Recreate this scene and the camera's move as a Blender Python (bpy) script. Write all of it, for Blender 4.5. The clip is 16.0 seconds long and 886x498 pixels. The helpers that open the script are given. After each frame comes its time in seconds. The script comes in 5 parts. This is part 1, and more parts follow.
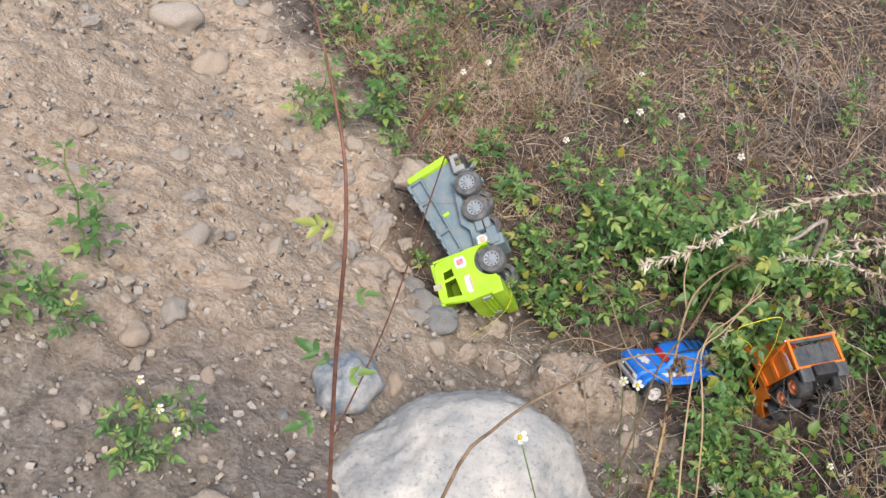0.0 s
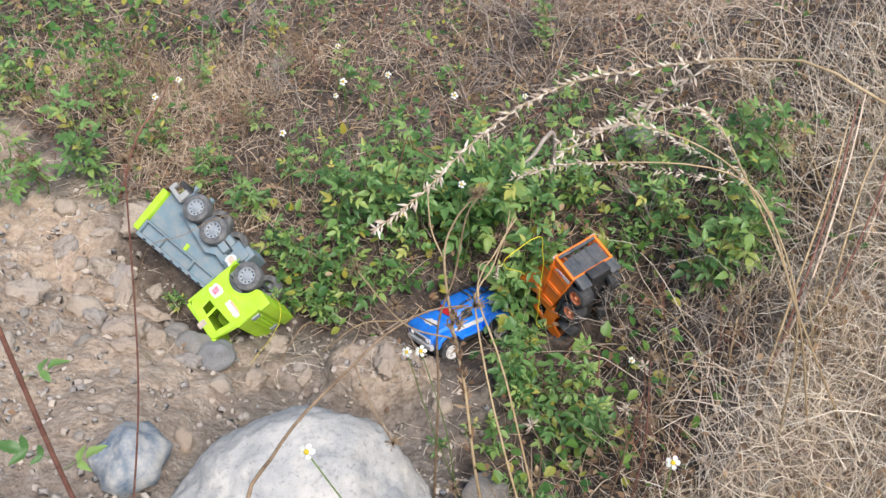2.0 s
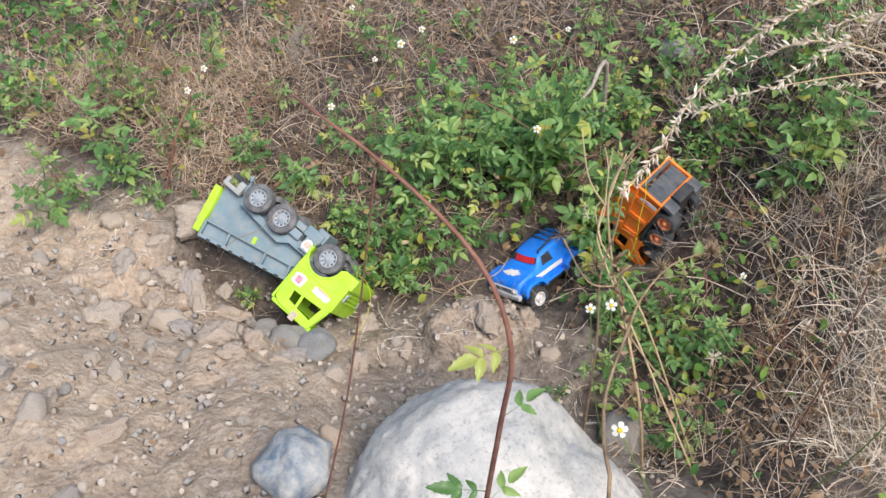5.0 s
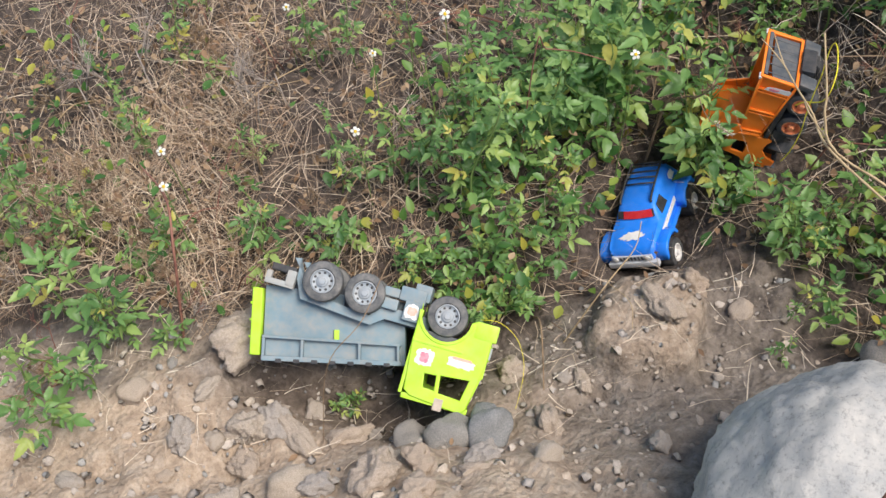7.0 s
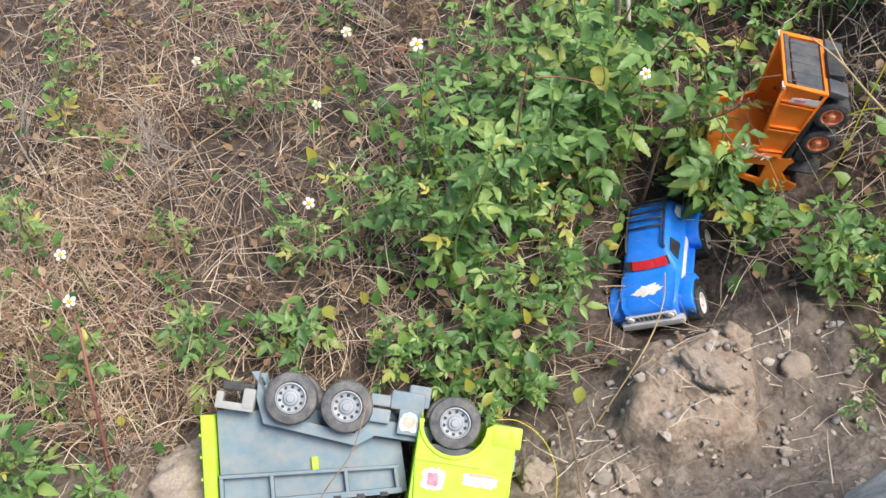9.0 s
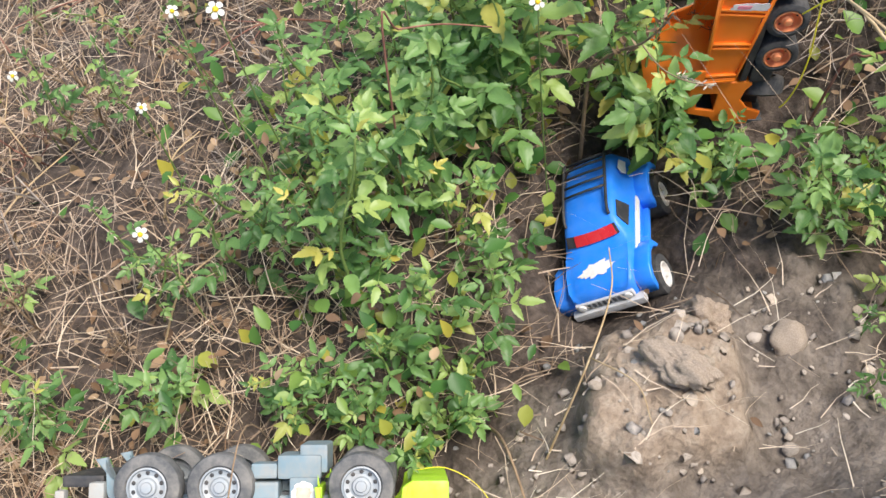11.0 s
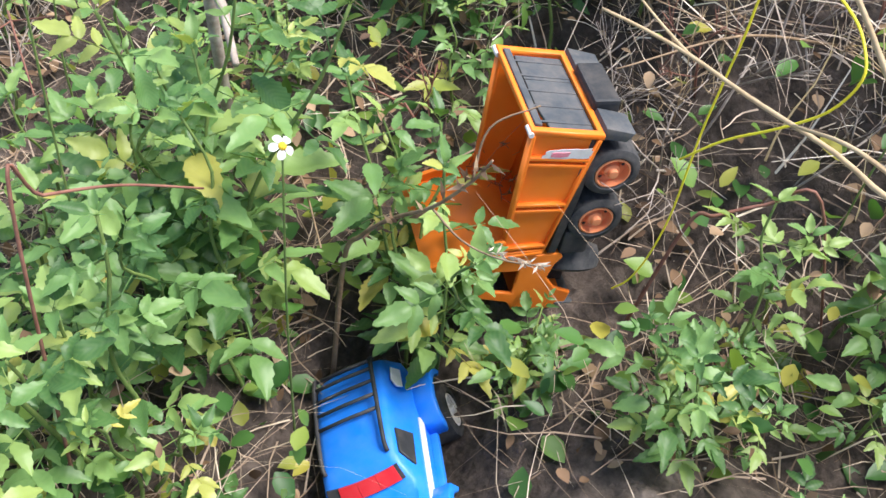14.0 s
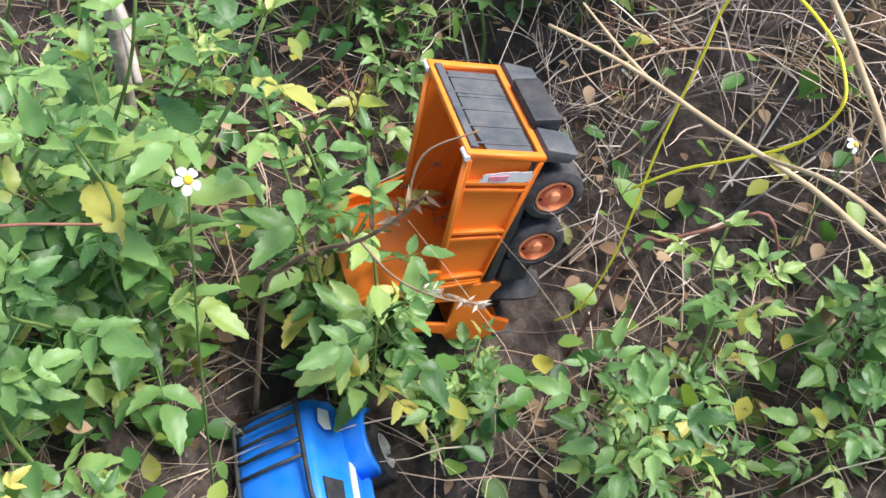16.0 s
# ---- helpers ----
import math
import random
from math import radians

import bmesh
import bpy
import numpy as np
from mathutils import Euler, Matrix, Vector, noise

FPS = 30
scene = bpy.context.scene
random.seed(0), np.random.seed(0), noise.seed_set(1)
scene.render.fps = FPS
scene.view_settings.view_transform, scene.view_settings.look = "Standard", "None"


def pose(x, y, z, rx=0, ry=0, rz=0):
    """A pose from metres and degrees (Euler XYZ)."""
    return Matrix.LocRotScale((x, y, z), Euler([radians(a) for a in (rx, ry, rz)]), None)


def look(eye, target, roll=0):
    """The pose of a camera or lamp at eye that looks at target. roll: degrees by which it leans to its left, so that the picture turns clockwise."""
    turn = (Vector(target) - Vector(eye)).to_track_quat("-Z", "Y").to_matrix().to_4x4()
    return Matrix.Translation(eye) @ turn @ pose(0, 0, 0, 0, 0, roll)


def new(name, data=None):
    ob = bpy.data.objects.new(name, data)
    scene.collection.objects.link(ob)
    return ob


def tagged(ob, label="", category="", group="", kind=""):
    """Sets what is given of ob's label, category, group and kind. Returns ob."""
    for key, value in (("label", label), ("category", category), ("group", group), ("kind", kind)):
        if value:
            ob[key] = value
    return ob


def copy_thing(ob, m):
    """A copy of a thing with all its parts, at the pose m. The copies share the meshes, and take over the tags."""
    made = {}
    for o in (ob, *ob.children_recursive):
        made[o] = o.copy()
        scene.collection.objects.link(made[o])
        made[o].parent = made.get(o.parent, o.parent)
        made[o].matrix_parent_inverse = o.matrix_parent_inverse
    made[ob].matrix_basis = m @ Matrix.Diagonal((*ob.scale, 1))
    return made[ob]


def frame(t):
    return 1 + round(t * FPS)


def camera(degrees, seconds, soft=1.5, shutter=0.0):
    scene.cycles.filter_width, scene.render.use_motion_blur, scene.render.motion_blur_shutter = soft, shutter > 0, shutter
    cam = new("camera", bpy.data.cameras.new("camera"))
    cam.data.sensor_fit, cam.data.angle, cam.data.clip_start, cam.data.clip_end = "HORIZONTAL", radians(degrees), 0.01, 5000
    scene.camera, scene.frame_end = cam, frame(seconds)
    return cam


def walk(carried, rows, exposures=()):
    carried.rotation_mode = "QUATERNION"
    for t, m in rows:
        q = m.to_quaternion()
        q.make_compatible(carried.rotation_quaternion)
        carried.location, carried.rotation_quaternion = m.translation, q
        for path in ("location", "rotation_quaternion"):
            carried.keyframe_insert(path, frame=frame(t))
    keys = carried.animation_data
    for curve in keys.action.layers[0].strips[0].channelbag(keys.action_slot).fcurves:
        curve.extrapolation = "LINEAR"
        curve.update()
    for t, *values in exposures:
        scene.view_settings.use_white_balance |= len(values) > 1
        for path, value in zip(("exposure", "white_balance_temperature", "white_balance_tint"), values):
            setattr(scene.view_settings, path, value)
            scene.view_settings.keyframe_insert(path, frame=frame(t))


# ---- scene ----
# camera: seconds, place, Euler angles
PATH = [
    (0.0, 0.237, -1.542, 1.851, 37.73, -5.31, 13.41),
    (0.5, 0.280, -1.499, 1.808, 39.66, -4.18, 5.37),
    (1.0, 0.311, -1.475, 1.784, 39.88, -2.55, -1.57),
    (1.5, 0.298, -1.483, 1.790, 39.51, -3.07, -7.09),
    (2.0, 0.299, -1.487, 1.771, 39.28, -3.14, -9.14),
    (2.5, 0.289, -1.498, 1.762, 39.12, -3.38, -10.33),
    (3.0, 0.275, -1.495, 1.786, 38.27, -3.44, -11.46),
    (3.5, 0.262, -1.503, 1.769, 37.87, -3.31, -12.88),
    (4.0, 0.234, -1.496, 1.750, 37.38, -2.52, -14.82),
    (4.5, 0.144, -1.438, 1.753, 36.53, 0.49, -18.29),
    (4.7, 0.072, -1.410, 1.760, 36.46, -0.12, -18.35),
    (6.8, -0.310, -0.760, 1.453, 32.29, 3.47, -43.90),
    (7.0, -0.318, -0.720, 1.427, 32.97, 3.83, -45.39),
    (7.5, -0.329, -0.619, 1.337, 34.79, 4.47, -48.00),
    (8.0, -0.302, -0.556, 1.282, 34.95, 4.16, -49.53),
    (8.5, -0.269, -0.514, 1.231, 35.13, 3.52, -51.77),
    (9.0, -0.241, -0.463, 1.183, 35.15, 2.85, -54.02),
    (9.2, -0.227, -0.443, 1.165, 35.06, 2.89, -56.00),
    (11.3, -0.002, -0.460, 0.902, 32.82, 8.58, -61.42),
    (11.5, -0.017, -0.417, 0.866, 33.99, 6.73, -62.35),
    (12.0, 0.084, -0.364, 0.790, 36.17, 3.45, -66.54),
    (12.5, 0.162, -0.351, 0.741, 40.57, -0.67, -70.00),
    (13.0, 0.199, -0.327, 0.705, 41.21, -2.52, -72.07),
    (13.5, 0.214, -0.296, 0.681, 41.28, -2.72, -73.19),
    (14.0, 0.227, -0.282, 0.662, 41.26, -3.21, -74.33),
    (14.5, 0.245, -0.277, 0.653, 41.31, -4.08, -75.50),
    (15.0, 0.258, -0.276, 0.643, 41.36, -4.83, -76.38),
    (15.5, 0.271, -0.270, 0.636, 41.57, -5.17, -77.13),
    (16.0, 0.287, -0.267, 0.626, 41.69, -5.63, -77.68),
]
cam = camera(47.40, 16.0)
walk(cam, [(t, pose(*row)) for t, *row in PATH],
     [(0.0, 0.36, 6750, 11), (3.5, 0.55, 6350, 10), (7.0, 0.48, 6800, 10), (9.0, 0.7, 6800, 10), (12.0, 0.97, 6900, 10),
      (14.5, 1.2, 6400, 11), (16.0, 1.2, 6400, 11)])

# ---- world, sun ----
SUN_AZ, SUN_EL = 160.0, 64.0          # compass bearing from +y towards +x, height
world = bpy.data.worlds.new("sky")
scene.world = world
world.use_nodes = True
wn, wl = world.node_tree.nodes, world.node_tree.links
sky = wn.new("ShaderNodeTexSky")
sky.sky_type, sky.sun_disc = "NISHITA", False
sky.sun_elevation, sky.sun_rotation = radians(SUN_EL), radians(SUN_AZ)
wl.new(sky.outputs[0], wn["Background"].inputs[0])
wn["Background"].inputs[1].default_value = 0.13
lamp = bpy.data.lights.new("sun", "SUN")
lamp.energy, lamp.angle, lamp.color = 3.5, radians(30), (1.0, 0.95, 0.9)
sun = new("sun", lamp)
sa, se = radians(SUN_AZ), radians(SUN_EL)
sun.matrix_world = look((math.sin(sa) * math.cos(se) * 9, math.cos(sa) * math.cos(se) * 9, math.sin(se) * 9), (0, 0, 0))


# ---- materials ----
def nodes_of(name):
    m = bpy.data.materials.new(name)
    m.use_nodes = True
    return m, m.node_tree.nodes, m.node_tree.links, m.node_tree.nodes["Principled BSDF"]


def ramp(n, l, src, stops):
    r = n.new("ShaderNodeValToRGB")
    while len(r.color_ramp.elements) < len(stops):
        r.color_ramp.elements.new(0.5)
    for e, (p, c) in zip(r.color_ramp.elements, stops):
        e.position, e.color = p, (*c, 1)
    l.new(src, r.inputs[0])
    return r.outputs[0]


def noise_tex(n, l, co, scale, detail=4.0, rough=0.6):
    t = n.new("ShaderNodeTexNoise")
    t.inputs["Scale"].default_value, t.inputs["Detail"].default_value, t.inputs["Roughness"].default_value = scale, detail, rough
    if co is not None:
        l.new(co, t.inputs["Vector"])
    return t.outputs["Fac"]


def mix(n, l, fac, a, b, blend="MIX"):
    x = n.new("ShaderNodeMix")
    x.data_type, x.blend_type = "RGBA", blend
    for sock, v in ((x.inputs[0], fac), (x.inputs[6], a), (x.inputs[7], b)):
        if isinstance(v, (int, float)):
            sock.default_value = v
        elif isinstance(v, tuple):
            sock.default_value = (*v, 1)
        else:
            l.new(v, sock)
    return x.outputs[2]


def bump(n, l, height, bsdf, strength, dist):
    b = n.new("ShaderNodeBump")
    b.inputs["Strength"].default_value, b.inputs["Distance"].default_value = strength, dist
    l.new(height, b.inputs["Height"])
    l.new(b.outputs[0], bsdf.inputs["Normal"])


def maths(n, l, op, a, b):
    x = n.new("ShaderNodeMath")
    x.operation, x.use_clamp = op, True
    for sock, v in zip(x.inputs, (a, b)):
        if isinstance(v, (int, float)):
            sock.default_value = v
        else:
            l.new(v, sock)
    return x.outputs[0]


def plastic(name, colour, rough=0.38, dust=0.35, dust_colour=(0.36, 0.29, 0.22)):
    m, n, l, b = nodes_of(name)
    co = n.new("ShaderNodeTexCoord").outputs["Object"]
    fade = ramp(n, l, noise_tex(n, l, co, 14, 3), [(0.3, tuple(c * 0.86 for c in colour)), (0.7, tuple(min(1, c * 1.08 + 0.01) for c in colour))])
    grime = ramp(n, l, noise_tex(n, l, co, 55, 8, 0.7), [(0.4, (0, 0, 0)), (0.72, (dust,) * 3)])
    l.new(mix(n, l, grime, fade, dust_colour), b.inputs["Base Color"])
    rr = ramp(n, l, noise_tex(n, l, co, 80, 5), [(0.3, (rough,) * 3), (0.75, (min(1, rough + 0.35),) * 3)])
    l.new(rr, b.inputs["Roughness"])
    bump(n, l, noise_tex(n, l, co, 260, 3), b, 0.12, 0.0006)
    return m


def soil_material():
    m, n, l, b = nodes_of("soil")
    co = n.new("ShaderNodeTexCoord").outputs["Object"]
    at = n.new("ShaderNodeAttribute")
    at.attribute_name = "bare"
    at2 = n.new("ShaderNodeAttribute")
    at2.attribute_name = "sandy"
    big, mid, fine = noise_tex(n, l, co, 5, 5), noise_tex(n, l, co, 38, 6, 0.65), noise_tex(n, l, co, 240, 6, 0.75)
    sand = ramp(n, l, mid, [(0.28, (0.34, 0.25, 0.18)), (0.5, (0.55, 0.425, 0.315)), (0.72, (0.7, 0.58, 0.46))])
    grey = ramp(n, l, mid, [(0.28, (0.13, 0.105, 0.085)), (0.52, (0.28, 0.235, 0.195)), (0.75, (0.44, 0.38, 0.325))])
    bare = mix(n, l, at2.outputs["Fac"], grey, sand)
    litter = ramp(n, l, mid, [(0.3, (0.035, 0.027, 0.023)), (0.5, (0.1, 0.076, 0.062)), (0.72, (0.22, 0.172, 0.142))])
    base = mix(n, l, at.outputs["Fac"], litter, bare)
    base = mix(n, l, 0.55, base, ramp(n, l, fine, [(0.3, (0.42, 0.4, 0.38)), (0.5, (0.9, 0.9, 0.9)), (0.75, (1.0, 1.0, 1.0))]), "MULTIPLY")
    l.new(mix(n, l, 0.3, base, ramp(n, l, big, [(0.35, (0.6, 0.58, 0.56)), (0.65, (1, 1, 1))]), "MULTIPLY"), b.inputs["Base Color"])
    b.inputs["Roughness"].default_value = 0.95
    vo = n.new("ShaderNodeTexVoronoi")
    vo.inputs["Scale"].default_value = 95
    l.new(co, vo.inputs["Vector"])
    h = maths(n, l, "ADD", maths(n, l, "MULTIPLY", fine, 0.5), maths(n, l, "MULTIPLY", vo.outputs["Distance"], 0.5))
    bump(n, l, h, b, 0.9, 0.012)
    return m


def stone_material(name, dark, light, speck=0.5, scale=1.0):
    m, n, l, b = nodes_of(name)
    co = n.new("ShaderNodeTexCoord").outputs["Object"]
    rnd = n.new("ShaderNodeObjectInfo").outputs["Random"]
    body = ramp(n, l, noise_tex(n, l, co, 9 * scale, 6, 0.65), [(0.3, dark), (0.68, light)])
    fine = noise_tex(n, l, co, 130 * scale, 6, 0.8)
    body = mix(n, l, speck, body, ramp(n, l, fine, [(0.34, (0.25, 0.26, 0.28)), (0.48, (0.95, 0.95, 0.95)), (0.7, (1, 1, 1))]), "MULTIPLY")
    warm = ramp(n, l, rnd, [(0.0, (0.78, 0.8, 0.84)), (0.45, (1, 0.95, 0.88)), (0.8, (0.94, 0.82, 0.71)), (1.0, (1, 1, 1))])
    l.new(mix(n, l, 0.8, body, warm, "MULTIPLY"), b.inputs["Base Color"])
    b.inputs["Roughness"].default_value = 0.88
    h = maths(n, l, "ADD", maths(n, l, "MULTIPLY", fine, 0.4), maths(n, l, "MULTIPLY", noise_tex(n, l, co, 30 * scale, 6, 0.7), 0.6))
    bump(n, l, h, b, 0.7, 0.006)
    return m


def leaf_material(name, stops, per="object", trans=0.35, rough=0.45):
    """stops: colours over the random value of each leaf."""
    m, n, l, b = nodes_of(name)
    if per == "object":
        rnd = n.new("ShaderNodeObjectInfo").outputs["Random"]
    else:
        rnd = n.new("ShaderNodeNewGeometry").outputs["Random Per Island"]
    tc = n.new("ShaderNodeTexCoord")
    co = tc.outputs["Object"]
    colour = ramp(n, l, rnd, stops)
    spots = ramp(n, l, noise_tex(n, l, co, 70, 5, 0.7), [(0.4, (1, 1, 1)), (0.62, (0.92, 0.93, 0.9)), (0.8, (0.8, 0.72, 0.45))])
    colour = mix(n, l, 0.6, colour, spots, "MULTIPLY")
    if per == "object":
        sep = n.new("ShaderNodeSeparateXYZ")
        l.new(tc.outputs["Object"], sep.inputs[0])
        wv = n.new("ShaderNodeTexWave")
        wv.wave_type, wv.bands_direction = "BANDS", "DIAGONAL"
        wv.inputs["Scale"].default_value, wv.inputs["Distortion"].default_value = 75, 0.6
        ab = n.new("ShaderNodeVectorMath")
        ab.operation = "ABSOLUTE"
        l.new(co, ab.inputs[0])
        l.new(ab.outputs[0], wv.inputs["Vector"])
        vein = wv.outputs["Fac"]
        colour = mix(n, l, maths(n, l, "MULTIPLY", vein, 0.07), colour, (0.34, 0.42, 0.16))
        bump(n, l, vein, b, 0.08, 0.0006)
    l.new(colour, b.inputs["Base Color"])
    b.inputs["Roughness"].default_value = rough
    tr = n.new("ShaderNodeBsdfTranslucent")
    l.new(mix(n, l, 1.0, colour, (1.25, 1.2, 0.55), "MULTIPLY"), tr.inputs[0])
    ms = n.new("ShaderNodeMixShader")
    ms.inputs[0].default_value = trans
    l.new(b.outputs[0], ms.inputs[1])
    l.new(tr.outputs[0], ms.inputs[2])
    l.new(ms.outputs[0], n["Material Output"].inputs[0])
    return m


def stick_material(name, stops, scale=60):
    m, n, l, b = nodes_of(name)
    co = n.new("ShaderNodeTexCoord").outputs["Object"]
    l.new(ramp(n, l, noise_tex(n, l, co, scale, 5, 0.7), stops), b.inputs["Base Color"])
    b.inputs["Roughness"].default_value = 0.75
    bump(n, l, noise_tex(n, l, co, scale * 4, 4), b, 0.4, 0.001)
    return m


SOIL = soil_material()
BOULDER = stone_material("boulder_stone", (0.28, 0.31, 0.34), (0.68, 0.66, 0.62), 0.6)
STONE = stone_material("grey_stone", (0.2, 0.21, 0.22), (0.44, 0.43, 0.41), 0.35, 2.0)
PALE_STONE = stone_material("pale_stone", (0.36, 0.3, 0.25), (0.62, 0.55, 0.47), 0.4, 2.0)
BLUE_STONE = stone_material("blue_white_stone", (0.1, 0.17, 0.26), (0.58, 0.58, 0.56), 0.25, 0.2)
CLOD = stone_material("earth_clod", (0.36, 0.31, 0.265), (0.6, 0.53, 0.46), 0.5, 1.5)
GREEN_PLASTIC = plastic("lime_plastic", (0.42, 0.72, 0.02), 0.36, 0.22)
GREY_PLASTIC = plastic("blue_grey_plastic", (0.165, 0.25, 0.295), 0.5, 0.5)
DIRTY_PLASTIC = plastic("dirty_grey_plastic", (0.36, 0.38, 0.37), 0.65, 0.7)
DARK_GREY = plastic("dark_grey_plastic", (0.05, 0.062, 0.075), 0.5, 0.22)
BLACK_PLASTIC = plastic("black_plastic", (0.018, 0.021, 0.026), 0.45, 0.14)
TYRE = plastic("tyre_rubber", (0.075, 0.08, 0.085), 0.75, 0.6, (0.3, 0.28, 0.25))
TYRE_BLACK = plastic("black_tyre_rubber", (0.022, 0.025, 0.03), 0.7, 0.4, (0.2, 0.18, 0.16))
RIM = plastic("silver_rim", (0.3, 0.34, 0.37), 0.4, 0.3)
ORANGE = plastic("orange_plastic", (0.98, 0.215, 0.012), 0.3, 0.06)
ORANGE_RIM = plastic("orange_rim", (0.85, 0.28, 0.11), 0.45, 0.25)
BLUE = plastic("blue_plastic", (0.003, 0.225, 0.9), 0.3, 0.1)
RED = plastic("red_plastic", (0.62, 0.01, 0.02), 0.4, 0.1)
SILVER = plastic("chrome_plastic", (0.55, 0.57, 0.6), 0.3, 0.5)
STICKER = plastic("worn_white_sticker", (0.8, 0.78, 0.76), 0.5, 0.55, (0.45, 0.42, 0.38))
STICKER_RED = plastic("faded_red_sticker", (0.75, 0.2, 0.27), 0.5, 0.5, (0.8, 0.72, 0.7))
STICKER_ORANGE = plastic("faded_orange_sticker", (0.8, 0.36, 0.27), 0.5, 0.4, (0.8, 0.74, 0.7))
YELLOW_STRING = plastic("yellow_string", (0.92, 0.78, 0.03), 0.45, 0.05)
PETAL = leaf_material("white_petal", [(0.0, (0.8, 0.79, 0.74)), (1.0, (0.85, 0.85, 0.83))], trans=0.25)
DISC = stick_material("yellow_disc", [(0.35, (0.5, 0.3, 0.01)), (0.65, (0.8, 0.6, 0.03))], 900)
LEAF = leaf_material("weed_leaf", [(0.0, (0.05, 0.135, 0.036)), (0.3, (0.11, 0.235, 0.068)), (0.65, (0.2, 0.355, 0.11)), (0.93, (0.33, 0.45, 0.13)), (1.0, (0.55, 0.48, 0.11))])
DEAD_LEAF = leaf_material("withered_leaf", [(0.0, (0.11, 0.065, 0.04)), (0.5, (0.25, 0.15, 0.085)), (1.0, (0.45, 0.32, 0.2))], "island", 0.2, 0.8)
UNDER_LEAF = leaf_material("undergrowth_leaf", [(0.0, (0.035, 0.11, 0.025)), (0.45, (0.09, 0.22, 0.05)), (0.8, (0.22, 0.34, 0.07)), (1.0, (0.46, 0.4, 0.07))], "island", 0.35)
THATCH = leaf_material("dry_grass", [(0.0, (0.14, 0.092, 0.064)), (0.35, (0.31, 0.22, 0.155)), (0.7, (0.5, 0.385, 0.29)), (1.0, (0.72, 0.6, 0.47))], "island", 0.15, 0.7)
STRAW = leaf_material("pale_straw", [(0.0, (0.55, 0.43, 0.34)), (0.5, (0.74, 0.62, 0.51)), (1.0, (0.88, 0.81, 0.71))], "island", 0.2, 0.7)
GREEN_STEM = stick_material("green_stem", [(0.3, (0.09, 0.15, 0.035)), (0.7, (0.2, 0.28, 0.07))])
RED_STEM = stick_material("red_stem", [(0.3, (0.14, 0.05, 0.035)), (0.7, (0.3, 0.14, 0.095))])
BROWN_STEM = stick_material("brown_stem", [(0.3, (0.13, 0.08, 0.045)), (0.7, (0.36, 0.25, 0.15))])
TAN_STEM = stick_material("tan_stem", [(0.3, (0.33, 0.22, 0.11)), (0.7, (0.55, 0.42, 0.25))])
DIRTY_WOOD = stick_material("weathered_wood", [(0.3, (0.2, 0.15, 0.12)), (0.7, (0.5, 0.44, 0.38))])
TAN_STRAW = leaf_material("tan_straw", [(0.0, (0.26, 0.16, 0.1)), (0.5, (0.5, 0.36, 0.25)), (1.0, (0.76, 0.63, 0.48))], "island", 0.15, 0.7)
STRAW_STEM = stick_material("straw_stem", [(0.3, (0.5, 0.36, 0.26)), (0.7, (0.75, 0.6, 0.46))])
SEED = stick_material("seed_head", [(0.3, (0.12, 0.07, 0.035)), (0.7, (0.38, 0.27, 0.16))], 300)


# ---- ground ----
def lattice(ix, iy, seed):
    v = np.sin(ix * 127.1 + iy * 311.7 + seed * 74.7) * 43758.5453
    return v - np.floor(v)


def vnoise(x, y, seed=0):
    ix, iy = np.floor(x), np.floor(y)
    fx, fy = x - ix, y - iy
    fx, fy = fx * fx * (3 - 2 * fx), fy * fy * (3 - 2 * fy)
    a, b = lattice(ix, iy, seed), lattice(ix + 1, iy, seed)
    c, d = lattice(ix, iy + 1, seed), lattice(ix + 1, iy + 1, seed)
    return (a + (b - a) * fx) * (1 - fy) + (c + (d - c) * fx) * fy - 0.5


def step(a, b, v):
    t = np.clip((v - a) / (b - a), 0, 1)
    return t * t * (3 - 2 * t)


def rise(v, slope, cap):
    """A ramp that starts softly at 0 and levels out at cap."""
    return cap * np.tanh(np.maximum(v, 0) ** 1.15 * slope / cap)


def seg_dist(x, y, a, b):
    dx, dy = b[0] - a[0], b[1] - a[1]
    t = np.clip(((x - a[0]) * dx + (y - a[1]) * dy) / (dx * dx + dy * dy), 0, 1)
    return np.hypot(x - a[0] - t * dx, y - a[1] - t * dy)


BARE_EDGE = [(-0.75, 1.0), (-0.3, 0.46), (-0.05, 0.2), (0.18, -0.08), (0.42, -0.19), (0.62, -0.29), (0.68, -0.42),
             (0.6, -0.62), (0.66, -0.95), (0.5, -1.7), (-6, -4), (-6, 4)]


def bare_depth(x, y):
    """Metres inside the bare bank (negative outside)."""
    inside = np.zeros(np.shape(x), bool)
    d = np.full(np.shape(x), 9.0)
    for a, b in zip(BARE_EDGE, BARE_EDGE[1:] + BARE_EDGE[:1]):
        d = np.minimum(d, seg_dist(x, y, a, b))
        cross = ((a[1] > y) != (b[1] > y)) & (x < (b[0] - a[0]) * (y - a[1]) / (b[1] - a[1] + 1e-9) + a[0])
        inside ^= cross
    return np.where(inside, d, -d)


def shelf(x, y):
    """A flat-topped lump of pale earth beside the blue car."""
    d = np.hypot((x - 0.45) / 1.15, y + 0.325) + 0.05 * vnoise(x * 14, y * 14, 71) + 0.02 * vnoise(x * 45, y * 45, 72)
    return step(0.105, 0.075, d)


